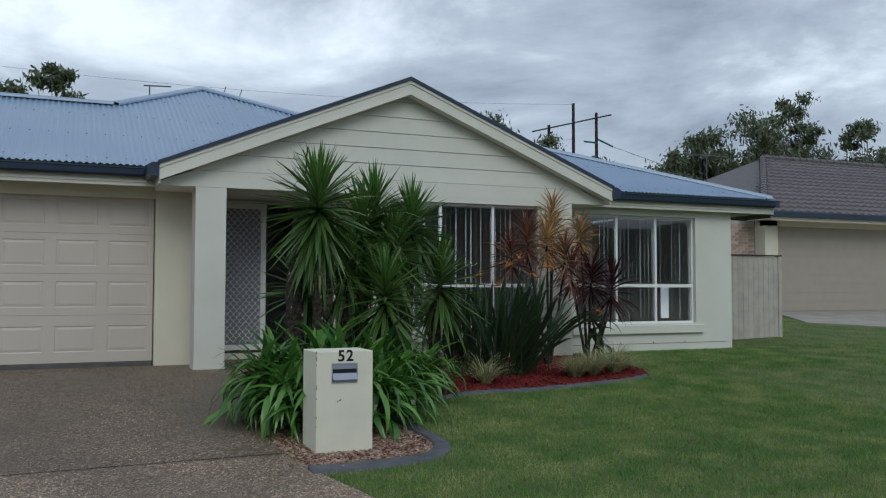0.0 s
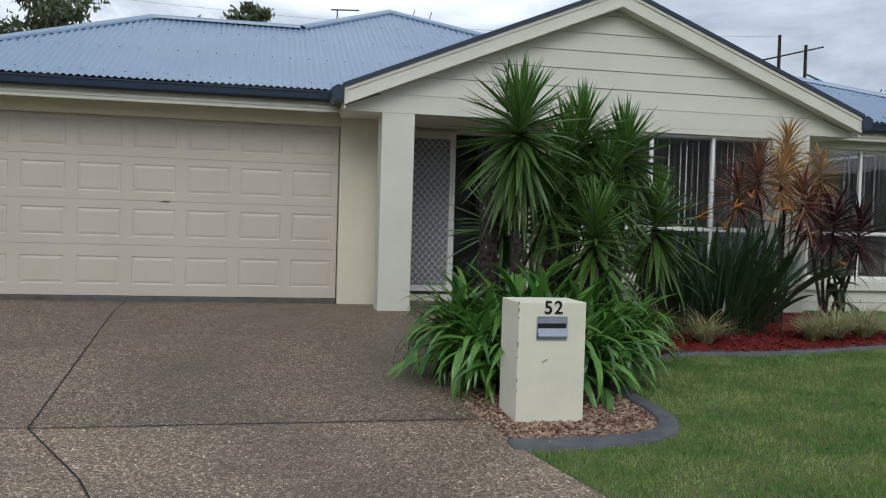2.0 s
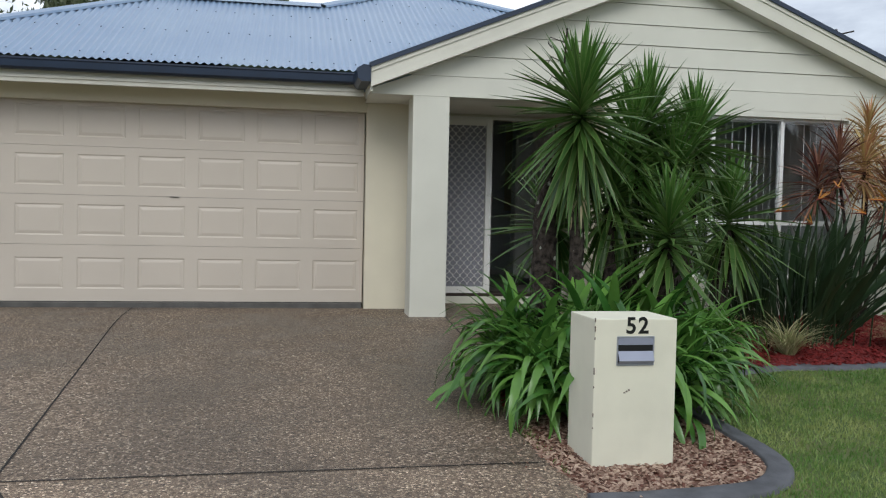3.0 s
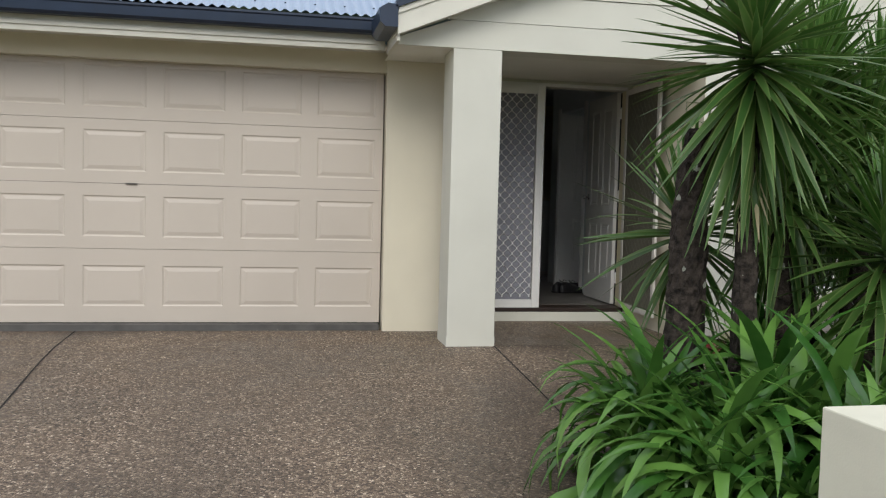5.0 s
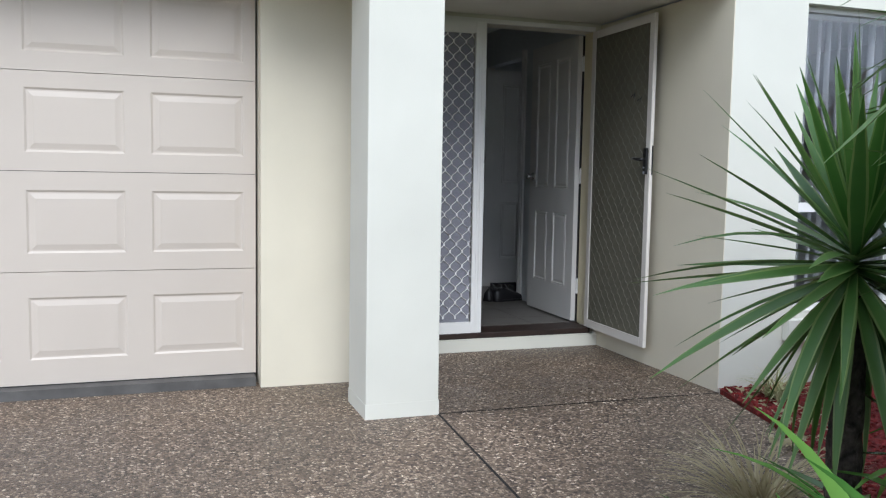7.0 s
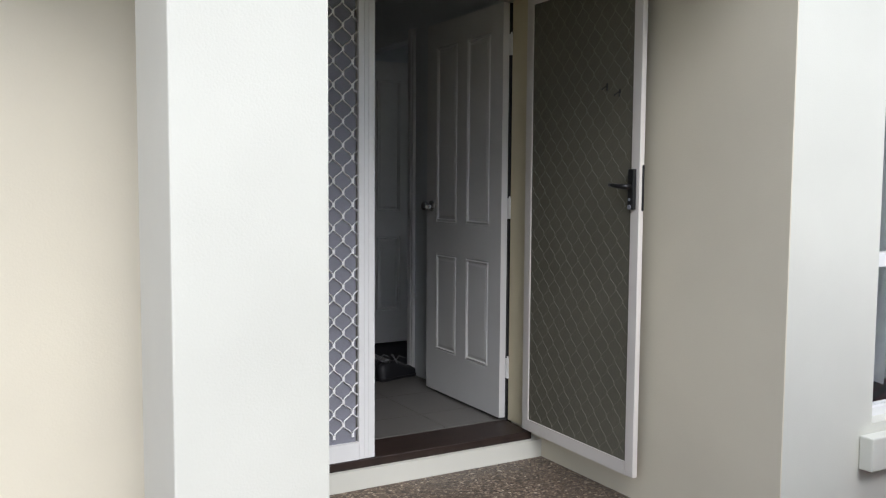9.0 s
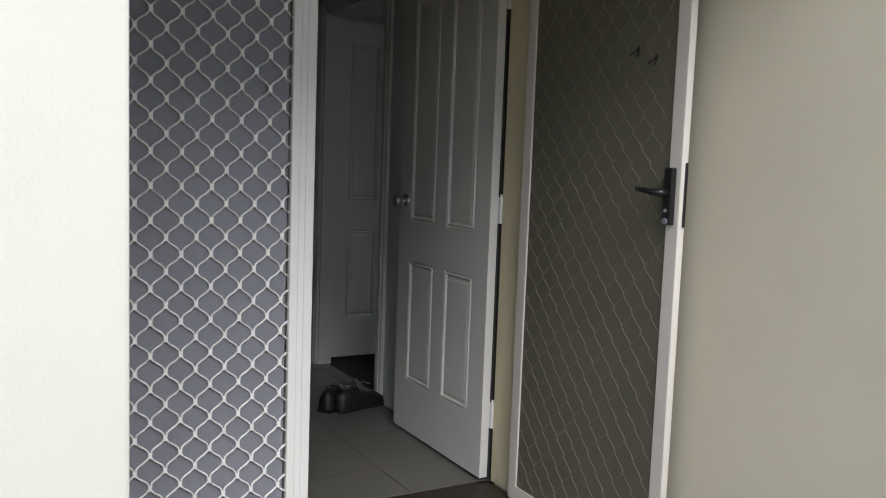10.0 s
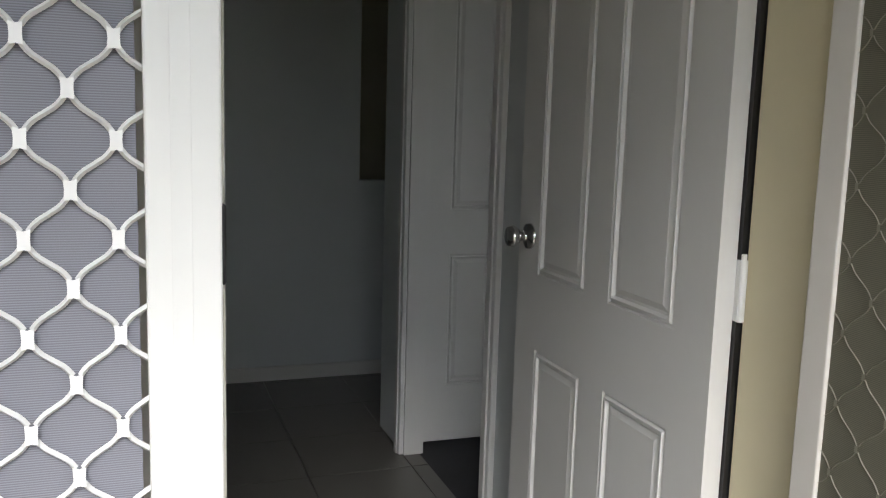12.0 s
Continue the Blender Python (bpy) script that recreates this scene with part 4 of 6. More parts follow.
fixed = thing("fixed_security_screen", "white diamond-grille security screen fixed beside the entry door", "security screen")
part("screen_frame", frame_bm(-0.055, 0.772, 1.385, 1.408, 0.09, 2.14, 0.075), WHITE, fixed)
for xx in (0.722, 0.742):
    part("frame_bead", bx(xx, xx + 0.004, 1.3825, 1.3855, 0.1, 2.13), WHITE, fixed)
grille(0.022, 0.703, 0.166, 2.063, 1.394, 0.0856, 0.0978, fixed, "white cast diamond grille", 0.0031, (0.0075, 0.082), GRILLEWHITE)
part("fly_mesh", bx(0.02, 0.69, 1.402, 1.404, 0.165, 2.064), SCREEN, fixed, "grey fly mesh")
part("latch_keep", bx(0.762, 0.776, 1.387, 1.406, 1.225, 1.31, bevel=0.003), BLACK, fixed, "dark metal latch keep")


def panel_door(name, label, at, rz, w, h, material=DOORWHITE, side=-1):
    """A four-panel leaf hinged at its origin, running along x."""
    d = thing(name, label, "door", at, rz)
    bm = bmesh.new()
    m1, m2 = 0.112, w / 2
    cells = []
    for a, b in ((m1, m2 - 0.05), (m2 + 0.05, w - m1)):
        for c, e in ((0.235, 0.775), (0.955, h - 0.13)):
            cells.append(tuple(round(v, 5) for v in (a, b, c, e)))
    panelled_face(bm, 0.0, w, 0.0, h, -0.0175, cells, 0.008, 0.02, True)
    back = len(bm.faces)
    g = bmesh.ops.duplicate(bm, geom=bm.verts[:] + bm.edges[:] + bm.faces[:])
    for v in g["geom"]:
        if hasattr(v, "co"):
            v.co.y = -v.co.y
    for q in (((0, 0), (w, 0)), ((0, h), (w, h))):
        (xa, za), (xb, zb) = q
        poly(bm, [(xa, -0.0175, za), (xb, -0.0175, zb), (xb, 0.0175, zb), (xa, 0.0175, za)])
    for xx in (0, w):
        poly(bm, [(xx, -0.0175, 0), (xx, 0.0175, 0), (xx, 0.0175, h), (xx, -0.0175, h)])
    part("leaf", bm, material, d)
    return d


def knob(parent, x, z, side):
    k = bmesh.new()
    prof = [(0.0, 0.031), (0.008, 0.03), (0.01, 0.012), (0.03, 0.011), (0.034, 0.02), (0.045, 0.026), (0.058, 0.022), (0.063, 0.0)]
    rings = [[k.verts.new((x + r * math.cos(a * math.tau / 20), side * (0.0175 + o), z + r * math.sin(a * math.tau / 20))) for a in range(20)] for o, r in prof if r > 0]
    for r0, r1 in zip(rings, rings[1:]):
        for a in range(20):
            k.faces.new((r0[a], r0[(a + 1) % 20], r1[(a + 1) % 20], r1[a]))
    k.faces.new(rings[-1])
    part("door_knob", k, CHROME, parent, "polished chrome round knob", smooth=True)


front = panel_door("front_door", "white four-panel front door standing open into the hall", (1.579, 1.612, FZ + 0.012), 89.4, 0.775, 2.04)
knob(front, 0.712, 1.04, 1)
knob(front, 0.712, 1.04, -1)
for hz in (0.25, 1.045, 1.84):
    bm = bx(-0.006, 0.012, -0.0235, -0.0175, hz - 0.05, hz + 0.05)
    tube(bm, [(-0.012, -0.022, hz - 0.05), (-0.012, -0.022, hz + 0.05)], 0.007, 10)
    tube(bm, [(-0.012, -0.022, hz + 0.05), (-0.012, -0.022, hz + 0.06)], 0.0045, 10)
    part("hinge", bm, WHITE if hz < 1.5 else WHITE, front, "painted butt hinge")
# black strip stands in for the shaded gap between hinge edge and jamb
slab("rebate_dark", 1.598, 1.655, 1.604, 1.618, 0.1, 2.14, BLACK, "black strip for the shade in the door rebate", "door seal")

sdoor = thing("security_door", "white framed security screen door standing open against the porch wall", "security door", (1.585, 1.43, 0.095), -91.5)
part("screen_frame", frame_bm(0, 0.8, -0.012, 0.012, 0, 2.045, 0.05, 0.055), CREAMFRAME, sdoor)
part("fly_mesh", bx(0.05, 0.75, -0.006, -0.004, 0.055, 1.995), DARKSCREEN, sdoor, "dark fly mesh")
grille(0.05, 0.75, 0.055, 1.995, -0.0048, 0.0856, 0.0978, sdoor, "diamond grille pressing through the fly mesh", 0.0014, (0.02, 0.01), DARKGRILLE)
part("lock_plate", bx(0.75, 0.784, -0.03, -0.012, 1.075, 1.235, bevel=0.004), BLACK, sdoor, "black lock plate")
part("lock_plate", bx(0.798, 0.805, 0.001, 0.01, 1.07, 1.25, bevel=0.003), BLACK, sdoor, "black outer lock plate")
bm = bmesh.new()
tube(bm, [(0.766, -0.03, 1.165), (0.766, -0.055, 1.165), (0.74, -0.06, 1.166), (0.7, -0.062, 1.17), (0.675, -0.06, 1.172)], [0.011, 0.011, 0.01, 0.008, 0.007], 10)
part("lever_handle", bm, BLACK, sdoor, "black lever handle", smooth=True)
bm = bmesh.new()
tube(bm, [(0.766, -0.03, 1.085), (0.766, -0.034, 1.085)], 0.009, 14)
tube(bm, [(0.766, -0.03, 1.115), (0.766, -0.034, 1.115)], 0.005, 12)
part("key_cylinder", bm, STEEL, sdoor, "steel key cylinder")
for hx, hz in ((0.665, 1.525), (0.585, 1.555)):
    bm = bmesh.new()
    box(bm, hx - 0.004, hx + 0.004, -0.009, -0.006, hz, hz + 0.03)
    tube(bm, [(hx, -0.008, hz + 0.022), (hx - 0.006, -0.018, hz + 0.012), (hx - 0.014, -0.024, hz + 0.004), (hx - 0.018, -0.02, hz + 0.012)], 0.0022, 6)
    tube(bm, [(hx, -0.008, hz + 0.008), (hx + 0.01, -0.02, hz), (hx + 0.014, -0.02, hz + 0.008)], 0.0018, 6)
    part("hook", bm, BLACK, sdoor, "small bent dark metal hook")
side_leaf = panel_door("sidelight_door", "white panelled fixed leaf behind the fly screen", (-0.055, 1.56, FZ + 0.005), 0, 0.8, 2.05)

outer = thing("security_frame", "white fixed frame round the security door", "door frame", kind="structure")
part("frame_side", bx(1.604, 1.625, 1.425, 1.439, 0.09, 2.15), WHITE, outer)
part("frame_head", bx(-0.055, 1.585, 1.41, 1.439, 2.142, 2.17), WHITE, outer)

# ---- hall ----
slab("hall_wall_west", -0.12, -0.02, 1.62, 5.6, FZ, 2.45, PLASTER, "painted hall wall", "wall")
slab("hall_wall_back", -0.02, 1.755, 4.75, 4.85, FZ, 2.45, PLASTER, "pale painted hall end wall", "wall")
slab("hall_skirting", -0.02, 3.0, 4.738, 4.75, FZ, FZ + 0.07, DOORWHITE, "white skirting board", "skirting")
slab("hall_slab", -0.12, 4.7, 1.62, 6.0, -0.1, FZ - 0.012, GROUT, "grey grout bed under the hall tiles", "floor")
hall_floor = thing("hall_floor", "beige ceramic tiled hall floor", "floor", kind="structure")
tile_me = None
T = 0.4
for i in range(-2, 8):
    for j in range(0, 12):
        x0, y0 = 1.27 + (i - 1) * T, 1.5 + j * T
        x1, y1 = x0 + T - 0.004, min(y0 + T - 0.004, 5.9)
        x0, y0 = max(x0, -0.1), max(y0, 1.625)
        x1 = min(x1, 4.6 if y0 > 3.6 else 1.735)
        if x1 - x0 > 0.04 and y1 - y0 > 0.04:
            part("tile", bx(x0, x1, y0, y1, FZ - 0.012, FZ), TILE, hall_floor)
tagged(mesh_ob("hall_ceiling", bx(-0.12, 4.7, 1.62, 6.0, 2.45, 2.5), PLASTER), "painted hall ceiling", "ceiling", kind="structure")
slab("hall_wall_east_near", 1.67, 1.75, 1.62, 2.8, FZ, 2.45, PLASTER, "painted hall wall", "wall")
slab("hall_wall_east_head", 1.67, 1.75, 2.8, 3.63, FZ + 2.05, 2.45, PLASTER, "painted wall over the doorway", "wall")
slab("hall_wall_east_far", 1.67, 1.75, 3.63, 3.97, FZ, 2.45, PLASTER, "painted hall wall end", "wall")
arch = thing("architrave", "white moulded doorway architrave", "door frame", kind="structure")
for a in ((1.65, 1.67, 3.62, 3.69), (1.65, 1.67, 2.715, 2.785)):
    part("architrave_leg", bx(*a, FZ, FZ + 2.1, bevel=0.004), DOORWHITE, arch)
    part("architrave_bead", bx(a[0] - 0.006, a[0], a[2] + 0.02, a[3] - 0.02, FZ, FZ + 2.1), DOORWHITE, arch)
part("jamb_lining", bx(1.67, 1.75, 3.612, 3.63, FZ, FZ + 2.05), DOORWHITE, arch)
part("jamb_lining", bx(1.67, 1.75, 2.8, 2.818, FZ, FZ + 2.05), DOORWHITE, arch)
room_door = panel_door("room_door", "white panelled inner door standing open into a dark room", (1.752, 3.7, FZ + 0.02), -1, 0.7, 2.02)
slab("room_floor", 1.735, 4.7, 1.75, 3.9, -0.1, FZ - 0.006, CARPET, "dark grey carpet floor", "floor")
slab("room_wall_far", 1.751, 4.7, 3.9, 4.0, FZ, 2.45, PLASTER, "painted room wall", "wall")
slab("hall_end_wall", 1.0, 4.7, 5.55, 5.65, FZ, 2.45, PLASTER2, "beige painted wall beyond the hall", "wall")
slab("half_wall", 1.755, 4.7, 4.75, 4.85, FZ, 1.105, PLASTER, "painted half-height wall beyond the hall", "wall")


def shoe(at, rz, tilt=0.0):
    s = thing("shoe", "black leather lace-up shoe with loose laces on the hall tiles", "shoe", at, rz, "pair of shoes on the hall floor")
    s.matrix_basis = pose(*at, 0, tilt, rz) @ Matrix.Scale(1.08, 4)
    bm = bmesh.new()
    prof = [(-0.14, 0.028, 0.07), (-0.11, 0.036, 0.085), (-0.06, 0.036, 0.09), (-0.01, 0.036, 0.085), (0.04, 0.043, 0.062), (0.09, 0.047, 0.048), (0.13, 0.04, 0.036), (0.15, 0.022, 0.024)]
    rings = []
    for x, hw, h in prof:
        rings.append([bm.verts.new((x, hw * math.cos(a), 0.012 + max(0, math.sin(a)) ** 0.7 * h)) for a in [math.pi * k / 8 for k in range(9)]])
    for r0, r1 in zip(rings, rings[1:]):
        for k in range(8):
            bm.faces.new((r0[k], r0[k + 1], r1[k + 1], r1[k]))
    bm.faces.new(rings[0])
    bm.faces.new(rings[-1])
    part("upper", bm, LEATHER, s, smooth=True)
    bm = bmesh.new()
    ring = [(x, hw + 0.005) for x, hw, _ in prof] + [(x, -hw - 0.005) for x, hw, _ in prof[::-1]]
    prism(bm, ring, 0.0, 0.014)
    part("sole", bm, BLACK, s)
    bm = bmesh.new()
    tube(bm, [(-0.08, -0.018, 0.1), (-0.1, 0, 0.104), (-0.08, 0.018, 0.1), (-0.05, 0.0, 0.103), (-0.08, -0.018, 0.1)], 0.008, 6)
    part("collar", bm, BLACK, s)
    for k in range(4):
        bm = bmesh.new()
        x = -0.015 + 0.022 * k
        tube(bm, [(x, -0.026, 0.085 - 0.01 * k), (x, 0, 0.105 - 0.01 * k), (x + 0.01, 0.026, 0.085 - 0.01 * k)], 0.003, 6)
        part("lace", bm, LACE, s)
    bm = bmesh.new()
    tube(bm, [(0.0, 0.0, 0.1), (-0.01, 0.03, 0.125), (0.02, 0.05, 0.12), (0.02, 0.03, 0.1), (0.0, 0.0, 0.1), (-0.01, -0.03, 0.13), (0.02, -0.045, 0.115)], 0.003, 6)
    part("lace", bm, LACE, s)
    return s


shoe((1.46, 2.78, FZ), 38)
shoe((1.54, 2.71, FZ), 18)

def foot_gap(points):
    """The dark open crack between paving and a wall's foot."""
    bm = bmesh.new()
    line = []
    for (xa, ya), (xb, yb) in zip(points, points[1:]):
        n = max(1, int(math.hypot(xb - xa, yb - ya) / 0.2))
        line += [(xa + (xb - xa) * k / n, ya + (yb - ya) * k / n) for k in range(n)]
    line.append(points[-1])
    tube(bm, [(x, y, ground_z(x, y) + 0.002) for x, y in line], 0.008, 6)
    tagged(mesh_ob("paving_joint", bm, JOINT), "dark gap between paving and wall foot", "joint", kind="structure")


foot_gap([(-0.369, 0.36), (-0.369, -0.002), (0.006, -0.002), (0.006, 0.36)])
foot_gap([(1.638, 0.0), (1.638, 1.36)])
foot_gap([(-0.785, 0.755), (-0.39, 0.755)])

# ---- letterbox ----
lb = thing("letterbox", "cream rendered masonry letterbox pillar with number 52, chipped edges", "letterbox", (0.0, -4.385, -0.33), 2.0)
part("pillar", bx(0, 0.455, 0, 0.36, -0.06, 0.807, bevel=0.006), BOXPAINT, lb)
txt = bpy.data.curves.new("digits", "FONT")
txt.body, txt.size, txt.extrude, txt.align_x = "52", 0.118, 0.0015, "CENTER"
txt.space_character = 1.15
txt.offset = 0.0025
tmp = new("digits", txt)
me = bpy.data.meshes.new_from_object(tmp)
bpy.data.objects.remove(tmp)
me.materials.append(BLACK)
num = new("house_number", me)
num.parent, num.matrix_basis = lb, pose(0.231, -0.002, 0.733, 90)
tagged(num, "black house number 52")
part("slot_frame", frame_bm(0.12, 0.328, -0.006, 0.002, 0.565, 0.717, 0.008), STEEL, lb, "steel slot surround")
part("slot_opening", bx(0.128, 0.32, -0.001, 0.001, 0.573, 0.709), BLACK, lb, "dark letter slot")
bm = bmesh.new()
v = [bm.verts.new(p) for p in ((0.127, -0.004, 0.672), (0.321, -0.004, 0.672), (0.321, -0.004, 0.711), (0.127, -0.004, 0.711))]
bm.faces.new(v)
v = [bm.verts.new(p) for p in ((0.127, -0.026, 0.592), (0.321, -0.026, 0.592), (0.321, -0.003, 0.64), (0.127, -0.003, 0.64))]
bm.faces.new(v)
v = [bm.verts.new(p) for p in ((0.127, -0.026, 0.592), (0.321, -0.026, 0.592), (0.321, -0.003, 0.572), (0.127, -0.003, 0.572))]
bm.faces.new(v)
part("slot_flap", bm, BLUESTEEL, lb, "tilted steel slot flap")
rnd = random.Random(7)
bm = bmesh.new()
for z, s in ((0.79, 0.02), (0.74, 0.03), (0.7, 0.012), (0.52, 0.035), (0.45, 0.01), (0.3, 0.02), (0.24, 0.008)):
    box(bm, -0.0012, 0.004, -0.0012, 0.004, z, z + s)
for k in range(3):
    box(bm, 0.165 + 0.012 * k, 0.175 + 0.012 * k, -0.0012, 0.001, 0.42 + 0.006 * k, 0.428 + 0.007 * k)
tagged(part("chip", bm, CHIP, lb, "dark chips in the paint"), kind="stuff")

# ---- plants ----
def blade_mesh(name, length, width, bend, material, segs=6, fold=0.35, base_w=0.6, tip=0.05, peak=0.3, twist=0.0, droop_from=0.0):
    """A leaf that starts at the origin along +x and bends down by bend degrees over its length."""
    V, F, UV = [], [], []
    x = z = 0.0
    a = 0.0
    for i in range(segs + 1):
        t = i / segs
        w = width * (base_w + (1 - base_w) * min(t / peak, 1)) if t < peak else width * max(tip, 1 - ((t - peak) / (1 - peak)) ** 1.6)
        tw = twist * t
        cz, sz = math.cos(tw), math.sin(tw)
        up = (math.sin(a), math.cos(a))
        for s in (-1, 0, 1):
            yy, hh = s * w / 2, abs(s) * w / 2 * fold
            yy, hh = yy * cz - hh * sz, yy * sz + hh * cz
            V.append((x + up[0] * hh, yy, z + up[1] * hh))
            UV.append(((s + 1) / 2, t))
        a += radians(bend) / segs * (1.0 if t >= droop_from else 0.15) / max(1 - 0.85 * droop_from, 0.2)
        x += length / segs * math.cos(a)
        z -= length / segs * math.sin(a)
    for i in range(segs):
        b = 3 * i
        F += [(b, b + 1, b + 4, b + 3), (b + 1, b + 2, b + 5, b + 4)]
    me = raw_mesh(name, V, F, material)
    uv = me.uv_layers.new(name="UVMap")
    idx = np.empty(len(me.loops), np.int32)
    me.loops.foreach_get("vertex_index", idx)
    uv.data.foreach_set("uv", np.array(UV, np.float32)[idx].ravel())
    me.polygons.foreach_set("use_smooth", [True] * len(me.polygons))
    return me


def aim(p, az, elev, roll=0.0, s=1.0):
    """A pose whose +x points at azimuth az and elevation elev."""
    return Matrix.Translation(p) @ pose(0, 0, 0, 0, 0, az) @ pose(0, 0, 0, 0, -elev, 0) @ pose(0, 0, 0, roll, 0, 0) @ Matrix.Scale(s, 4)


def add_leaf(me, parent, m, name="leaf"):
    ob = new(name, me)
    ob.parent = parent
    ob.matrix_basis = m
    return ob


YM = {b: blade_mesh("yucca_leaf", 0.62, 0.046, b, YUCCA, 6, 0.3, 0.55, 0.04, 0.35) for b in (4, 18, 40)}
YU = {b: blade_mesh("yucca_leaf", 0.6, 0.045, b, YUCCAUP, 6, 0.3, 0.55, 0.04, 0.35) for b in (3, 12)}
YD = blade_mesh("dead_yucca_leaf", 0.45, 0.03, 30, DRY, 5, 0.3, 0.6, 0.05, 0.3)


def yucca_head(parent, p, n, size, rnd, low=-78, core=0.14, tilt=(0, 0), even=False):
    base = Matrix.Translation(p) @ pose(0, 0, 0, tilt[0], tilt[1], 0)
    for i in range(n):
        t = (i + 0.5) / n
        elev = 86 - (86 - low) * t ** 0.95 + rnd.uniform(-7, 7)
        az = i * 137.5 + rnd.uniform(-14, 14)
        young = elev > 45
        key = (3 if rnd.random() < 0.5 else 12) if young else (4 if rnd.random() < 0.6 else 18 if rnd.random() < 0.85 else 40)
        me = YU[key] if young else YM[key]
        s = size * rnd.uniform(0.8, 1.08) * (1.1 - 0.12 * t if even else 0.74 + 0.36 * t)
        add_leaf(me, parent, base @ aim((0, 0, core * (0.5 - t)), az, elev, rnd.uniform(-25, 25), s))


def trunk_part(parent, pts, radii, name="trunk", sides=28, rnd=None):
    """A rough leaf-scarred trunk."""
    bm = bmesh.new()
    n = 60
    P = np.array(pts, float)
    u = np.linspace(0, 1, len(P))
    s = np.linspace(0, 1, n)
    Q = np.stack([np.interp(s, u, P[:, k]) for k in range(3)], 1)
    R = np.interp(s, u, radii)
    rings = []
    for i in range(n):
        ring = []
        for k in range(sides):
            a = k * math.tau / sides
            j = noise.noise(Vector((math.cos(a) * 4, math.sin(a) * 4, Q[i][2] * 5))) * 0.14 + noise.noise(Vector((math.cos(a) * 11, math.sin(a) * 11, Q[i][2] * 18))) * 0.2
            r = R[i] * (1 + j + 0.02 * (i % 2))
            ring.append(bm.verts.new((Q[i][0] + r * math.cos(a), Q[i][1] + r * math.sin(a), Q[i][2])))
        rings.append(ring)
    for r0, r1 in zip(rings, rings[1:]):
        for k in range(sides):
            bm.faces.new((r0[k], r0[(k + 1) % sides], r1[(k + 1) % sides], r1[k]))
    bm.faces.new(rings[0][::-1])
    bm.faces.new(rings[-1])
    return part(name, bm, TRUNK, parent, "dark rough leaf-scarred trunk")


rnd = random.Random(11)
gz = ground_z


def yucca(x, y, top, label, n, size, low, r=0.07, lean=(0.0, 0.0), core=0.3, even=False):
    """A yucca with one head whose middle is at the height top."""
    g = gz(x, y)
    t = thing("yucca", label, "yucca", (x - lean[0], y - lean[1], g))
    h = top - g
    trunk_part(t, [(0, 0, -0.1), (lean[0] * 0.3, lean[1] * 0.3, h * 0.5), (lean[0], lean[1], h - 0.08)], [r * 1.15, r, r * 0.75])
    yucca_head(t, (lean[0], lean[1], h), n, size, rnd, low=low, core=core, even=even)
    return t


y1 = yucca(0.42, -2.82, 1.7, "tall green yucca with one wide drooping head over the letterbox bed", 240, 1.12, -86, 0.05, core=0.34)
for i in range(26):
    add_leaf(YD, y1, aim((0, 0, 1.72), i * 47 + rnd.uniform(-20, 20), rnd.uniform(-88, -72), rnd.uniform(-40, 40), rnd.uniform(0.9, 1.4)), "dry_leaf")
y2 = thing("yucca", "yucca with a thick dark bark trunk and two upright heads", "yucca", (0.25, -2.6, gz(0, -2.6)))
trunk_part(y2, [(0.0, 0.0, -0.1), (0.0, 0.0, 0.6), (0.0, 0.0, 1.2), (0.08, 0.08, 1.62)], [0.1, 0.085, 0.08, 0.065], sides=36)
trunk_part(y2, [(0.06, 0.06, 1.5), (0.5, 0.3, 1.65), (0.93, 0.4, 1.85)], [0.06, 0.05, 0.045], "branch")
yucca_head(y2, (0.93, 0.4, 1.93), 190, 1.0, rnd, low=-70, core=0.25)
yucca(1.7, -1.95, 1.62, "yucca with bright upright young leaves near the lounge window", 190, 1.02, -75, lean=(0.1, 0))
yucca(1.08, -2.85, 0.88, "low yucca head behind the strap-leaved plants", 130, 0.95, -50, lean=(0.05, 0))
yucca(2.1, -1.8, 1.0, "low yucca head leaning towards the lounge window", 150, 1.1, -60, lean=(0.1, 0))
yucca(1.35, -2.3, 1.3, "yucca with crowded dark drooping leaves in the middle of the clump", 150, 1.05, -75)
yucca(1.0, -2.35, 1.5, "yucca with dense dark leaves filling the middle of the clump", 170, 1.05, -84, core=0.4)
yucca(0.8, -2.5, 1.15, "yucca with a dark drooping head behind the tall one", 120, 1.0, -82)
yucca(0.5, -2.07, 0.92, "small spiky yucca beside the porch path", 115, 0.96, -70, 0.045, core=0.12, even=True)

SM = {b: blade_mesh("strap_leaf", 0.6, 0.054, b, STRAP, 8, 0.22, 0.5, 0.03, 0.45, droop_from=0.2) for b in (60, 100, 140)}


def strap_clump(x, y, n, size, rnd, label="clump of arching glossy green strap leaves", el0=80, el1=14):
    c = thing("strap_leaf_plant", label, "strap-leaved plant", (x, y, gz(x, y) + 0.02), group="strap-leaved plants round the letterbox")
    n = int(n * 1.85)
    for i in range(n):
        t = (i + 0.5) / n
        el = el0 - (el0 - el1) * t + rnd.uniform(-8, 8)
        b = 60 if t < 0.2 else (100 if rnd.random() < 0.55 else 140)
        add_leaf(SM[b], c, aim((rnd.uniform(-0.09, 0.09), rnd.uniform(-0.09, 0.09), rnd.uniform(0.0, 0.3) * size), i * 137.5 + rnd.uniform(-20, 20), el, rnd.uniform(-25, 25), size * rnd.uniform(0.75, 1.15)))


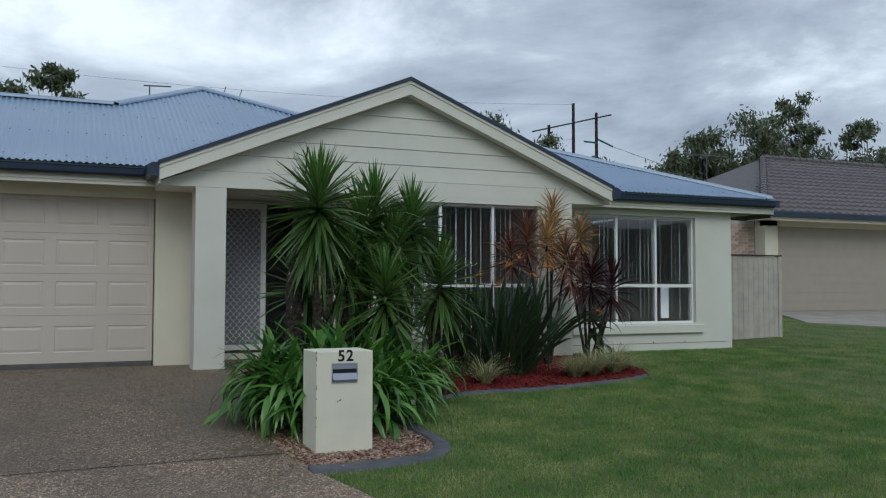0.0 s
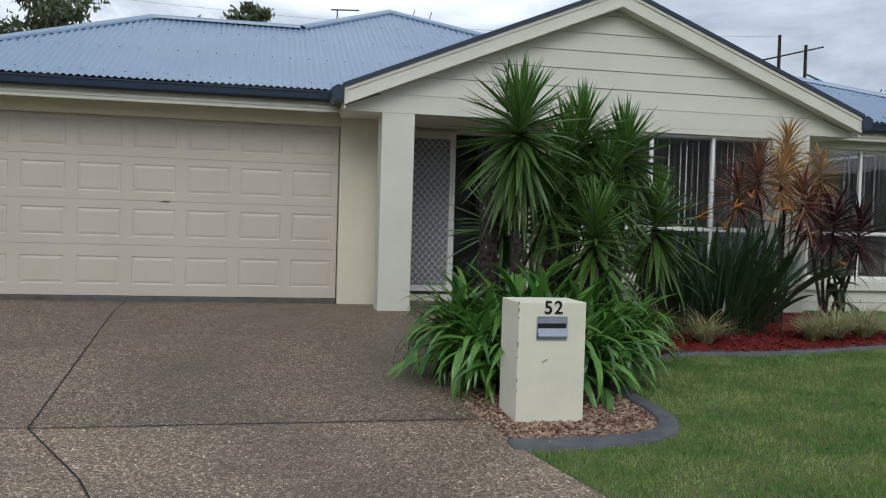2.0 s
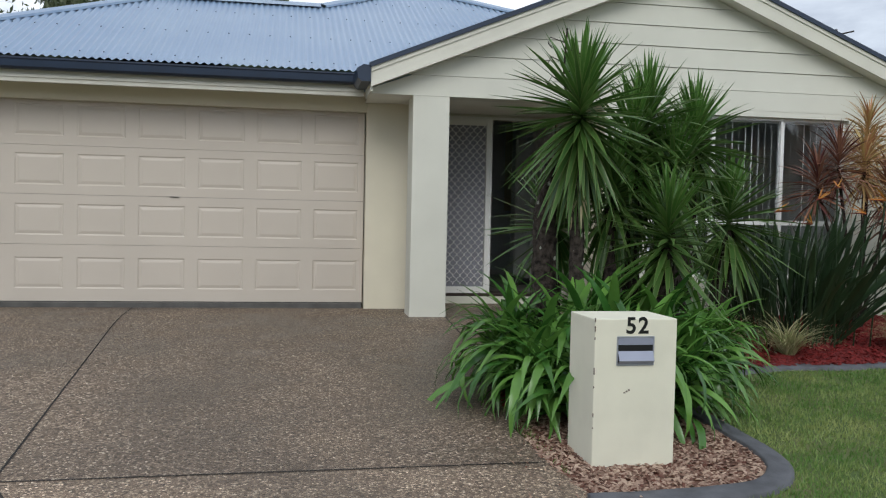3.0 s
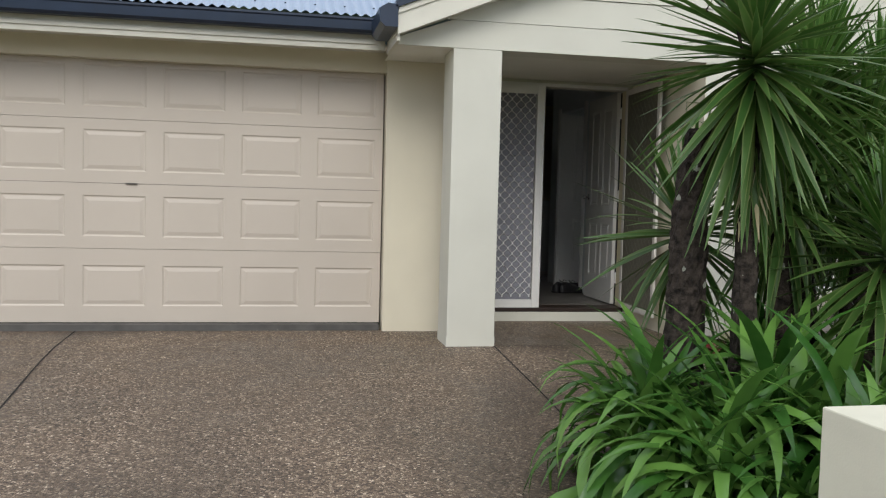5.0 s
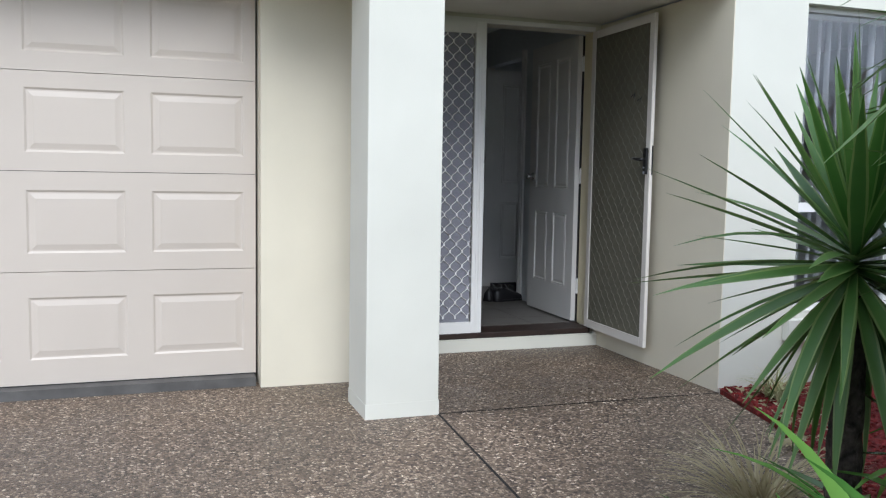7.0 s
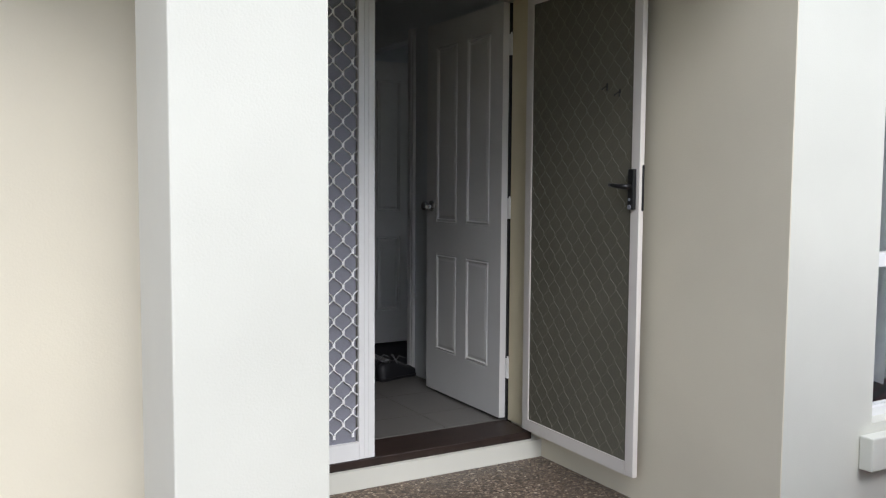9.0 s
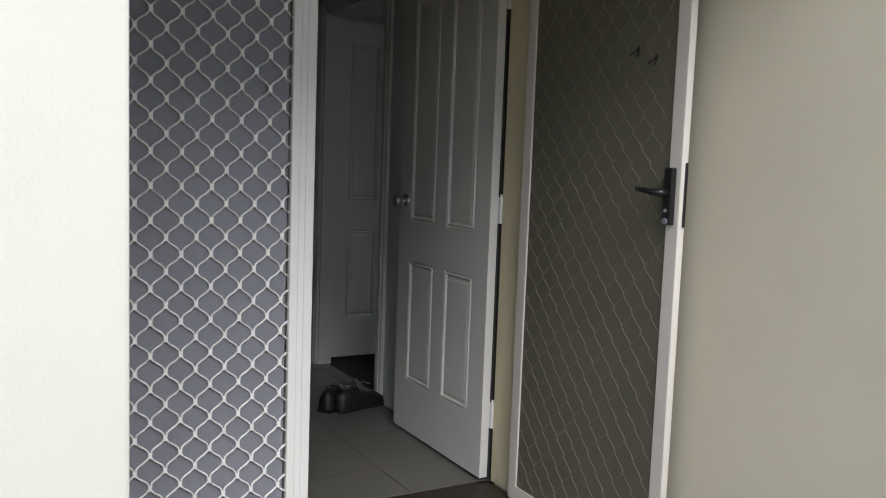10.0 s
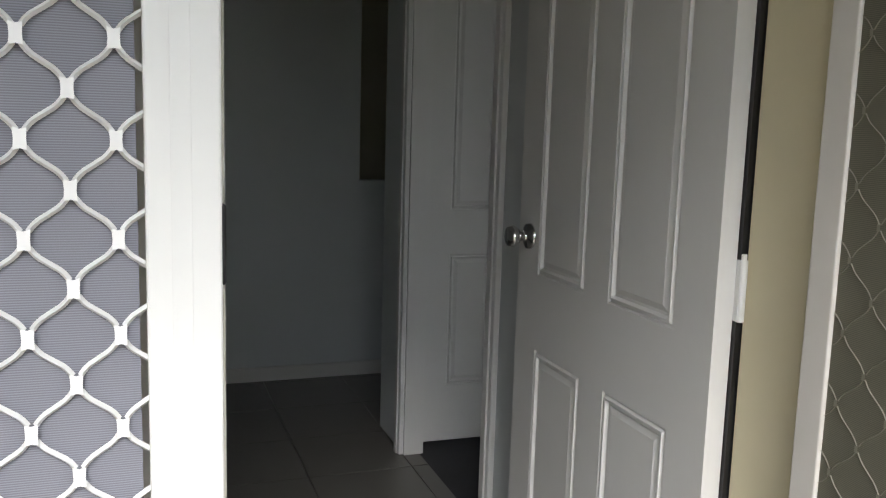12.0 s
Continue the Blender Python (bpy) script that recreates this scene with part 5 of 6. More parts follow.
for x, y, n, s in ((-0.02, -3.45, 60, 1.05), (0.2, -3.7, 55, 0.95), (0.7, -3.65, 60, 1.05), (0.98, -3.3, 55, 1.05), (-0.08, -3.0, 60, 1.15), (0.45, -3.2, 60, 1.25), (0.9, -3.0, 50, 1.2), (0.3, -2.45, 30, 0.9), (1.35, -2.8, 45, 1.0), (0.5, -3.5, 50, 1.15), (0.0, -2.7, 40, 1.05), (0.2, -3.2, 55, 1.2), (0.65, -2.65, 50, 1.2), (1.2, -2.5, 45, 1.15), (0.85, -2.3, 40, 1.1), (0.55, -2.85, 45, 1.3), (1.05, -2.75, 45, 1.2), (1.75, -2.3, 45, 0.9)):
    strap_clump(x, y, n, s, rnd)

BM_ = {b: blade_mesh("paradise_leaf", 0.95, 0.046, b, BOP, 8, 0.3, 0.12, 0.06, 0.7, droop_from=0.5) for b in (12, 45)}
RM = {k: blade_mesh("cordyline_leaf", 0.46, 0.027, 35, m_, 5, 0.25, 0.5, 0.05, 0.4) for k, m_ in (("red", RED), ("gold", GOLD), ("maroon", MAROON))}
st = part("dry_flower_stalk", (lambda bm_: ([tube(bm_, [(-0.05, 0, 1.9), (-0.14, -0.03, 2.15), (-0.12, -0.03, 2.5)], 0.007, 5)] + [tube(bm_, [(-0.13, -0.03, 2.05 + 0.07 * k), (-0.13 + 0.09 * (-1) ** k, -0.05 + 0.02 * k, 2.1 + 0.07 * k), (-0.13 + 0.12 * (-1) ** k, -0.02, 2.04 + 0.07 * k), (-0.13 + 0.08 * (-1) ** k, 0.02, 2.02 + 0.07 * k)], 0.004, 5) for k in range(6)]) and bm_)(bmesh.new()), TRUNK, y1, "dry twiggy flower stalk")
bop = thing("bird_of_paradise_plant", "dense dark green clump with orange crane-like flowers before the lounge window", "flowering plant", (3.05, -1.2, gz(3, -1.2)))
for i in range(290):
    r = 0.42 * math.sqrt(rnd.random())
    a = rnd.uniform(0, 360)
    lean = rnd.uniform(0, 1)
    add_leaf(BM_[12 if rnd.random() < 0.6 else 45], bop, aim((r * math.cos(radians(a)) * 1.3, r * math.sin(radians(a)), 0), a + rnd.uniform(-40, 40), 88 - 62 * lean ** 1.3 * (0.35 + r), rnd.uniform(-90, 90), rnd.uniform(0.55, 1.42)))
FL = blade_mesh("petal", 0.15, 0.017, 10, ORANGE, 4, 0.4, 0.5, 0.05, 0.4)
FB = blade_mesh("flower_beak", 0.19, 0.03, 8, CRIMSON, 4, 0.6, 0.8, 0.05, 0.2)


def crane_flower(x, y, z, az):
    f = thing("crane_flower", "orange and crimson crane-like flower on a green stem", "flower", (x, y, z), group="crane flowers")
    bm = bmesh.new()
    tube(bm, [(0.1 * rnd.uniform(-1, 1), 0.1, gz(x, y) - z), (0, 0, -0.01)], 0.007, 6)
    part("stem", bm, BOP, f)
    add_leaf(FB, f, aim((0, 0, 0), az, 8, 0), "beak")
    for k in range(4):
        add_leaf(FL, f, aim((0.01, 0, 0.01), az + rnd.uniform(-35, 35), 8 + 16 * k, rnd.uniform(-60, 60), rnd.uniform(0.8, 1.2)), "petal")


for x, y, z, az in ((2.55, -1.75, 1.08, 10), (2.95, -1.75, 1.2, 15), (3.1, -1.8, 1.3, 60), (3.45, -1.7, 1.08, 170), (3.6, -1.75, 1.2, 150), (2.8, -1.9, 0.98, 200), (4.75, -1.05, 0.62, 120), (2.2, -0.3, 0.32, 150)):
    crane_flower(x, y, z, az)


def cordyline(x, y, heads, label):
    c = thing("cordyline", label, "cordyline shrub", (x, y, gz(x, y)))
    for hx, hy, hz, kind, n, size, low in heads:
        bm = bmesh.new()
        tube(bm, [(0, 0, -0.05), (hx * 0.5, hy * 0.5, hz * 0.45), (hx, hy, hz)], [0.022, 0.018, 0.014], 8)
        part("stem", bm, TRUNK, c, "thin bare brown stem")
        n = int(n * 1.4)
        for i in range(n):
            t = (i + 0.5) / n
            add_leaf(RM[kind], c, aim((hx, hy, hz + 0.16 - 0.3 * t), i * 137.5 + rnd.uniform(-15, 15), 85 - (85 - low) * t + rnd.uniform(-8, 8), rnd.uniform(-40, 40), size * rnd.uniform(0.75, 1.1)))
    return c


cordyline(4.15, -0.7, [(0.2, 0.25, 2.0, "gold", 90, 0.8, -35), (0.15, 0.15, 1.75, "gold", 80, 0.85, -50), (-0.15, -0.2, 1.6, "gold", 80, 0.85, -45), (-0.5, -0.3, 1.62, "red", 90, 0.85, -30), (-0.75, -0.35, 1.42, "red", 80, 0.85, -30), (0.1, -0.25, 1.4, "red", 80, 0.85, -45)], "tall cordyline with gold-tipped and dark red leaf heads before the wall")
cordyline(4.75, -0.7, [(0.15, 0.4, 1.72, "gold", 90, 0.8, -50), (-0.25, 0.0, 1.2, "red", 80, 0.9, -35), (0.0, -0.1, 1.12, "maroon", 90, 1.0, -35), (0.4, 0.0, 1.0, "maroon", 90, 1.0, -40)], "cordyline with one gold head and maroon heads beside the bedroom window")
lf = thing("frangipani_shrub", "small shrub with bare forked stems and broad drooping leaves", "shrub", (4.8, -0.85, gz(4.8, -0.85)))
bm = bmesh.new()
tube(bm, [(0, 0, -0.03), (0.02, 0, 0.25), (0.16, 0.02, 0.6)], [0.03, 0.024, 0.018], 8)
tube(bm, [(0.02, 0, 0.22), (-0.03, 0, 0.5), (-0.1, 0, 0.75)], [0.024, 0.018, 0.014], 8)
part("stem", bm, TRUNK, lf)
BL = blade_mesh("broad_leaf", 0.3, 0.075, 60, BOP, 6, 0.2, 0.3, 0.05, 0.5)
for i in range(16):
    add_leaf(BL, lf, aim((rnd.uniform(-0.12, 0.18), 0, rnd.uniform(0.3, 0.65)), rnd.uniform(0, 360), rnd.uniform(-30, 30), rnd.uniform(-30, 30), rnd.uniform(0.8, 1.2)))


def tuft(x, y, n, size, label="variegated cream and green grass tuft in the mulch", group="variegated grass tufts in the bed", material=None, name="grass_tuft", width=0.013):
    """A grass clump, all blades joined."""
    V, F = [], []
    for i in range(n):
        az, el, L = rnd.uniform(0, math.tau), radians(88 - 48 * math.sqrt(rnd.random())), size * rnd.uniform(0.6, 1.1)
        px, py, pz = 0.05 * rnd.uniform(-1, 1), 0.05 * rnd.uniform(-1, 1), 0.0
        nx, ny = -math.sin(az), math.cos(az)
        b = len(V)
        for k in range(6):
            w = width / 2 * (1 - k / 5.3)
            V += [(px + nx * w, py + ny * w, pz), (px - nx * w, py - ny * w, pz)]
            px += L / 5 * math.cos(el) * math.cos(az)
            py += L / 5 * math.cos(el) * math.sin(az)
            pz += L / 5 * math.sin(el)
            el -= 0.25
        F += [(b + 2 * k, b + 2 * k + 1, b + 2 * k + 3, b + 2 * k + 2) for k in range(5)]
    ob = new(name, raw_mesh(name, V, F, material or VARI))
    ob.location = (x, y, gz(x, y) + 0.03)
    return tagged(ob, label, "ornamental grass", group)


for x, y, n, s in ((2.62, -1.9, 260, 0.52), (3.9, -1.75, 300, 0.54), (4.2, -1.65, 300, 0.56), (4.62, -1.55, 340, 0.6), (1.95, -2.05, 260, 0.54), (3.9, -0.35, 90, 0.25), (1.85, -0.25, 110, 0.28), (1.5, -2.35, 150, 0.34), (4.9, -1.3, 120, 0.3)):
    tuft(x, y, n, s)
tuft(0.74, -1.45, 240, 0.5, "dry straw-coloured grass tuft beside the path", material=DRY)


def chips(name, ring, n, material, label, size=0.03, seed=3, rise=0.034):
    """Loose chips lying over a bed."""
    r = random.Random(seed)
    xs, ys = [p[0] for p in ring], [p[1] for p in ring]
    V, F = [], []
    k = 0
    while k < n:
        x, y = r.uniform(min(xs), max(xs)), r.uniform(min(ys), max(ys))
        c = False
        for (xa, ya), (xb, yb) in zip(ring, ring[1:] + ring[:1]):
            if (ya > y) != (yb > y) and x < (xb - xa) * (y - ya) / (yb - ya) + xa:
                c = not c
        if not c:
            continue
        k += 1
        m_ = pose(x, y, ground_z(x, y) + rise, r.uniform(-35, 35), r.uniform(-35, 35), r.uniform(0, 360))
        a, b_, h = size * r.uniform(0.4, 1.3), size * r.uniform(0.25, 0.6), size * 0.16
        s = len(V)
        for p in ((-a, -b_ * 0.5, 0), (a * 0.8, -b_, 0), (a, b_ * 0.7, 0), (-a * 0.7, b_, 0), (0, 0, h * 2)):
            V.append(m_ @ Vector(p))
        F += [(s, s + 1, s + 4), (s + 1, s + 2, s + 4), (s + 2, s + 3, s + 4), (s + 3, s, s + 4)]
    ob = new(name, raw_mesh(name, V, F, material))
    return tagged(ob, label, "mulch", kind="stuff")


chips("bark_chips", BED_FRONT, 5200, BROWNCHIP, "brown bark chips and pale pebbles", 0.022, rise=0.012)
chips("red_mulch_chips", BED_BACK, 16000, REDCHIP, "red dyed bark chips", 0.03, 5)


chips("dry_leaf_litter", [(1.35, -0.75), (1.62, -0.55), (1.66, -0.03), (1.95, -0.05), (1.95, -0.5), (1.5, -1.1)], 160, DRY, "dry brown leaf litter", 0.03, 8)
chips("stray_pebbles", [(-0.45, -4.9), (0.1, -4.9), (0.1, -3.9), (-0.45, -3.9)], 60, BROWNCHIP, "stray bark chips on the driveway edge", 0.014, 9)


def lawn(seed=5):
    """Short lawn blades, thick near the path."""
    r = np.random.default_rng(seed)
    pts = []
    for x0, x1, y0, y1, n in ((-0.3, 6.0, -9.0, -1.4, 260000), (6.0, 12.0, -8.5, 0.6, 110000), (4.95, 8.6, -1.6, 0.62, 26000), (8.5, 16.5, 0.5, 7.5, 50000)):
        pts.append(np.stack([r.uniform(x0, x1, n), r.uniform(y0, y1, n)], 1))
    p = np.concatenate(pts)
    ey = np.interp(p[:, 1], [q[1] for q in DRIVE_EDGE], [q[0] for q in DRIVE_EDGE])
    keep = (p[:, 0] > ey + 0.02) | (p[:, 1] > 0)
    kx = [-0.14, 0.35, 0.7, 0.95, 1.1, 1.13, 1.15, 1.4, 1.8, 2.3, 2.95, 3.65, 4.6, 5.05, 5.2, 5.2]
    ky = [-4.94, -4.92, -4.85, -4.65, -4.3, -3.85, -3.25, -2.95, -2.58, -2.38, -2.38, -2.26, -2.0, -1.7, -1.25, 0.0]
    low = np.interp(p[:, 0], kx, ky, left=9, right=9)
    rightx = np.interp(p[:, 1], ky, kx)
    low = low - np.abs(r.normal(0, 0.05, len(p)))
    keep &= ~((p[:, 0] > -0.2) & (p[:, 0] < rightx) & (p[:, 1] > low) & (p[:, 1] < 0.1) & (p[:, 1] > -4.94))
    p = p[keep]
    n = len(p)
    z = np.array([ground_z(a, b) for a, b in p])
    az, h, w = r.uniform(0, math.tau, n), r.uniform(0.012, 0.036, n), r.uniform(0.002, 0.0045, n)
    lean = r.uniform(0.1, 0.9, n) * h
    laz = r.uniform(0, math.tau, n)
    V = np.empty((n, 3, 3), np.float32)
    V[:, 0] = np.stack([p[:, 0] + np.cos(az) * w, p[:, 1] + np.sin(az) * w, z], 1)
    V[:, 1] = np.stack([p[:, 0] - np.cos(az) * w, p[:, 1] - np.sin(az) * w, z], 1)
    V[:, 2] = np.stack([p[:, 0] + np.cos(laz) * lean, p[:, 1] + np.sin(laz) * lean, z + h], 1)
    me = bpy.data.meshes.new("grass_blades")
    me.vertices.add(n * 3)
    me.vertices.foreach_set("co", V.ravel())
    me.loops.add(n * 3)
    me.loops.foreach_set("vertex_index", np.arange(n * 3, dtype=np.int32))
    me.polygons.add(n)
    me.polygons.foreach_set("loop_start", np.arange(0, n * 3, 3, dtype=np.int32))
    me.update(calc_edges=True)
    me.materials.append(GRASS)
    return tagged(new("lawn_grass", me), "short patchy green lawn grass", "grass", kind="stuff")


lawn()


# ---- trees and distance ----
def tree(x, y, base, height, spread, seed, trunk_r=0.3, clumps=26, per=150, low=0.45, leaf=0.22, label="grey-green gum tree with an open uneven crown behind the houses", cluster=None):
    r = random.Random(seed)
    t = thing("gum_tree", label, "tree", (x, y, ground_z(x, y)), group="gum trees behind the houses")
    height += base - ground_z(x, y)
    low = 1 - (1 - low) * (height - base + ground_z(x, y)) / height
    bm = bmesh.new()
    tube(bm, [(0, 0, -0.5), (r.uniform(-0.3, 0.3), 0, height * 0.3), (r.uniform(-0.6, 0.6), 0, height * 0.62)], [trunk_r, trunk_r * 0.7, trunk_r * 0.4], 8)
    C = []
    for k in range(clumps):
        a, q = r.uniform(0, math.tau), math.sqrt(r.random())
        hz = height * (low + (1 - low) * r.random())
        wid = spread * (1 - 0.55 * ((hz / height - low) / (1 - low)) ** 1.5)
        C.append((math.cos(a) * q * wid, math.sin(a) * q * wid, hz))
        if k % 2 == 0:
            tube(bm, [(0, 0, height * (0.2 + 0.2 * r.random())), (C[-1][0] * 0.5, C[-1][1] * 0.5, hz * 0.75), C[-1]], [trunk_r * 0.3, trunk_r * 0.18, trunk_r * 0.07], 5)
    part("trunk", bm, BARKTREE, t, "pale bark trunk and limbs")
    V, F = [], []
    for cx, cy, cz in C:
        cr = spread * r.uniform(0.16, 0.32)
        for _ in range(per):
            u = Vector((r.gauss(0, 1), r.gauss(0, 1), r.gauss(0, 0.7))) * cr * 0.55
            m_ = pose(cx + u.x, cy + u.y, cz + u.z, r.uniform(0, 360), r.uniform(0, 360), r.uniform(0, 360))
            l = leaf * r.uniform(0.6, 1.3)
            s = len(V)
            for p in ((-l, 0, 0), (0, -l * 0.33, 0), (l, 0, 0.0), (0, l * 0.33, 0)):
                V.append(m_ @ Vector(p))
            F.append((s, s + 1, s + 2, s + 3))
    c = new("crown", raw_mesh("crown", V, F, GUM))
    c.parent = t
    tagged(c, "uneven crown of small leaves", kind="stuff")
    return t


for a in (
    (-3.0, 40, 2.0, 10.9, 1.9, 1, 0.2, 16), (-5.2, 41, 2.0, 9.6, 2.2, 2, 0.2, 14), (-18, 38, 2.0, 11.5, 4.0, 3, 0.25, 22), (-13.5, 40, 2, 12.8, 2.9, 23, 0.25, 26), (28, 50, 3.5, 10.8, 2.6, 4), (33, 51, 3.5, 9.7, 2.8, 5, 0.25, 18), (39, 52, 3.5, 8.2, 3.0, 6, 0.25, 18),
    (38.5, 41, 2, 8.8, 2.2, 7, 0.2, 18), (43, 42, 2, 10.6, 3.4, 8, 0.3, 40, 220), (47, 41, 2, 12.3, 3.6, 9, 0.3, 34, 220), (51.5, 42, 2, 14.2, 2.7, 10, 0.25, 22, 150, 0.62), (54, 43, 2, 10.7, 4.0, 11, 0.3, 40, 220), (58.5, 41, 2, 12.8, 2.4, 12, 0.2, 16, 130, 0.7),
    (60, 43, 2, 10.5, 4.0, 13, 0.3, 34, 220), (66, 42, 2, 10.5, 5, 14, 0.3, 34, 220), (73, 42, 2, 11.5, 5, 15, 0.3, 30, 200), (45, 46, 2, 9.0, 6, 16, 0.3, 34, 220), (54, 47, 2, 9.3, 6, 17, 0.3, 34, 220)):
    tree(*a)

poles = thing("power_pole_frame", "three dark timber power poles joined by a crossarm", "power poles", (42.0, 60, ground_z(42, 60)))
for nm, px, top in (("pole", 0.0, 18.4), ("pole", 2.6, 17.7), ("pole", -2.7, 16.1)):
    bm = bmesh.new()
    tube(bm, [(px, 0, 0), (px, 0, top)], [0.2, 0.14], 8)
    part(nm, bm, POLE, poles)
bm = bmesh.new()
tube(bm, [(-4.6, -0.2, 15.3), (4.2, -0.2, 17.6)], 0.07, 6)
part("crossarm", bm, POLE, poles)
for a, b in (((1.2, 0, 14.8), (2.6, 0, 14.75)), ((2.8, 0, 15.1), (4.5, 0, 14.5)), ((-2.3, 0, 13.7), (-0.7, 0, 13.4))):
    bm = bmesh.new()
    tube(bm, [a, b], 0.09, 8)
    part("insulator", bm, GLAZE, poles, "green glazed insulator")


def wire(a, b, sag, r=0.02):
    w = bmesh.new()
    pts = []
    for i in range(25):
        t = i / 24
        p = Vector(a).lerp(Vector(b), t)
        p.z -= sag * 4 * t * (1 - t)
        pts.append(p)
    tube(w, pts, r, 4)
    tagged(mesh_ob("power_line", w, WIRE), "thin overhead power line", "power line", "overhead lines")


wire((42, 60, 18.6), (-60, 62, 22.5), 3.0, 0.011)
wire((46.5, 60, 14.8), (90, 55, 6), 1.0, 0.025)
wire((42, 60, 15.2), (-60, 62, 21.5), 4.2, 0.008)
wire((44.6, 60, 13), (90, 55, 3.5), 0.5, 0.02)

# antennas on the roofs
for ax, ay, az_, s in ((0.64, 4.9, 4.4, 0.6), (0.92, 4.9, 4.36, 0.65)):
    an = thing("antenna", "thin metal antenna rod leaning on the roof ridge", "antenna", (ax, ay, az_), group="roof ridge antennas")
    bm = bmesh.new()
    tube(bm, [(0, 0, -0.1), (0.14 * s, 0, 0.3 * s)], 0.008, 6)
    part("rod", bm, WIRE, an)
    part("bracket", bx(-0.03, 0.03, -0.02, 0.02, -0.1, 0.03), WIRE, an)
an = thing("antenna", "small flat antenna on the roof ridge", "antenna", (-0.5, 4.6, 4.3))
bm = bmesh.new()
tube(bm, [(-0.2, 0, 0.1), (0.25, 0, 0.12)], 0.012, 6)
tube(bm, [(-0.1, 0, -0.15), (-0.1, 0, 0.1)], 0.012, 6)
part("boom", bm, WIRE, an)

# ---- fence and neighbouring house ----
fence = thing("side_fence", "weathered pale timber paling fence beside the house", "fence", kind="structure")
FY = 2.0
part("rail", bx(8.42, 10.82, FY + 0.02, FY + 0.06, 1.3, 1.38), FENCE, fence)
part("rail", bx(8.42, 10.82, FY + 0.02, FY + 0.06, 0.2, 0.28), FENCE, fence)
x = 8.44
r = random.Random(2)
while x < 10.78:
    part("paling", bx(x, x + 0.118, FY, FY + 0.016, ground_z(x, FY) + 0.01, 1.56 + r.uniform(-0.006, 0.006)), FENCE, fence)
    x += 0.124
part("post", bx(10.78, 10.86, FY - 0.02, FY + 0.07, -0.1, 1.59), FENCE, fence)
part("capping", bx(8.42, 10.86, FY - 0.03, FY + 0.08, 1.575, 1.6), SILL, fence, "dark timber capping")

nh = thing("neighbour_house", "low brick house with a grey tiled hip roof beside the lawn", "house", (16.7, 8.0, 0.29), 0)
part("garage_door", bx(0.05, 5.6, 0.25, 0.29, -0.05, 2.45), NDOOR, nh, "wide beige garage door")
for k in range(9):
    part("door_rib", bx(0.05, 5.6, 0.243, 0.25, 0.02 + k * 0.265, 0.035 + k * 0.265), NDOOR, nh)
part("pier", bx(-0.42, 0.05, 0.1, 0.5, -0.4, 2.6), RENDER2, nh, "cream rendered pier")
part("wall", bx(-1.6, -0.42, 0.52, 0.7, -0.4, 2.6), MORTAR, nh, "mortar behind pale bricks")
part("wall", bx(-1.6, 6.4, 4.5, 4.7, -0.4, 2.6), MORTAR, nh)
part("wall", bx(5.6, 7.6, 0.1, 0.5, -0.4, 2.6), RENDER2, nh)
part("lintel", bx(-0.42, 5.6, 0.1, 0.3, 2.45, 2.62), RENDER2, nh)
part("fascia", bx(-0.7, 8.0, -0.45, -0.42, 2.56, 2.66), RENDER2, nh)
part("gutter", bx(-0.75, 8.0, -0.56, -0.45, 2.66, 2.8), NAVY, nh, "dark blue gutter")
part("soffit", bx(-0.7, 8.0, -0.44, 0.5, 2.6, 2.62), RENDER2, nh)
part("window", bx(-1.5, -1.3, 0.49, 0.52, 0.9, 1.5), WHITE, nh, "small white-framed window")
bme = None
for row in range(30):
    for c in range(5):
        xx = -1.6 + c * 0.24 + (0.12 if row % 2 else 0)
        if xx > -0.6:
            continue
        if bme is None:
            o = part("brick", bx(0, 0.23, 0, 0.015, 0, 0.076), BRICK, nh)
            bme = o.data
        else:
            o = new("brick", bme)
            o.parent = nh
        o.location = (xx, 0.506, -0.05 + row * 0.086)
nroof = thing("neighbour_roof", "grey concrete tiled hip roof in straight courses", "roof", (16.7, 8.0, 0.29), kind="structure")


def tile_course(bm, x0, x1, y0, z0, y1, z1, wave=0.3):
    n = int((x1 - x0) / 0.075)
    last = None
    for i in range(n + 1):
        xx = x0 + (x1 - x0) * i / n
        w = 0.022 * math.cos(xx / wave * math.tau)
        a, b, c = bm.verts.new((xx, y0, z0 + 0.05 + w)), bm.verts.new((xx, y1, z1 + w)), bm.verts.new((xx, y0, z0 - 0.005 + w))
        if last:
            bm.faces.new((last[0], a, b, last[1]))
            bm.faces.new((last[2], c, a, last[0]))
        last = (a, b, c)


NS = 0.47
for k in range(15):
    y0, y1 = -0.5 + k * 0.35, -0.5 + (k + 1) * 0.35
    z0, z1 = 2.8 + k * 0.35 * NS, 2.8 + (k + 1) * 0.35 * NS
    bm = bmesh.new()
    tile_course(bm, -1.0 + k * 0.33, 9.0 + 2.0, y0, z0, y1 + 0.02, z1)
    part("tile_course", bm, ROOFTILE, nroof)
RP = (-1.0 + 15 * 0.33, -0.5 + 15 * 0.35, 2.8 + 15 * 0.35 * NS)
bm = bmesh.new()
poly(bm, [(-1.0, -0.5, 2.8), RP, (-1.0, 10.0, 2.8)])
poly(bm, [(-1.0, 10.0, 2.8), RP, (11, RP[1], RP[2]), (11, 10.0, 2.8)])
part("tile_back", bm, ROOFTILE, nroof)
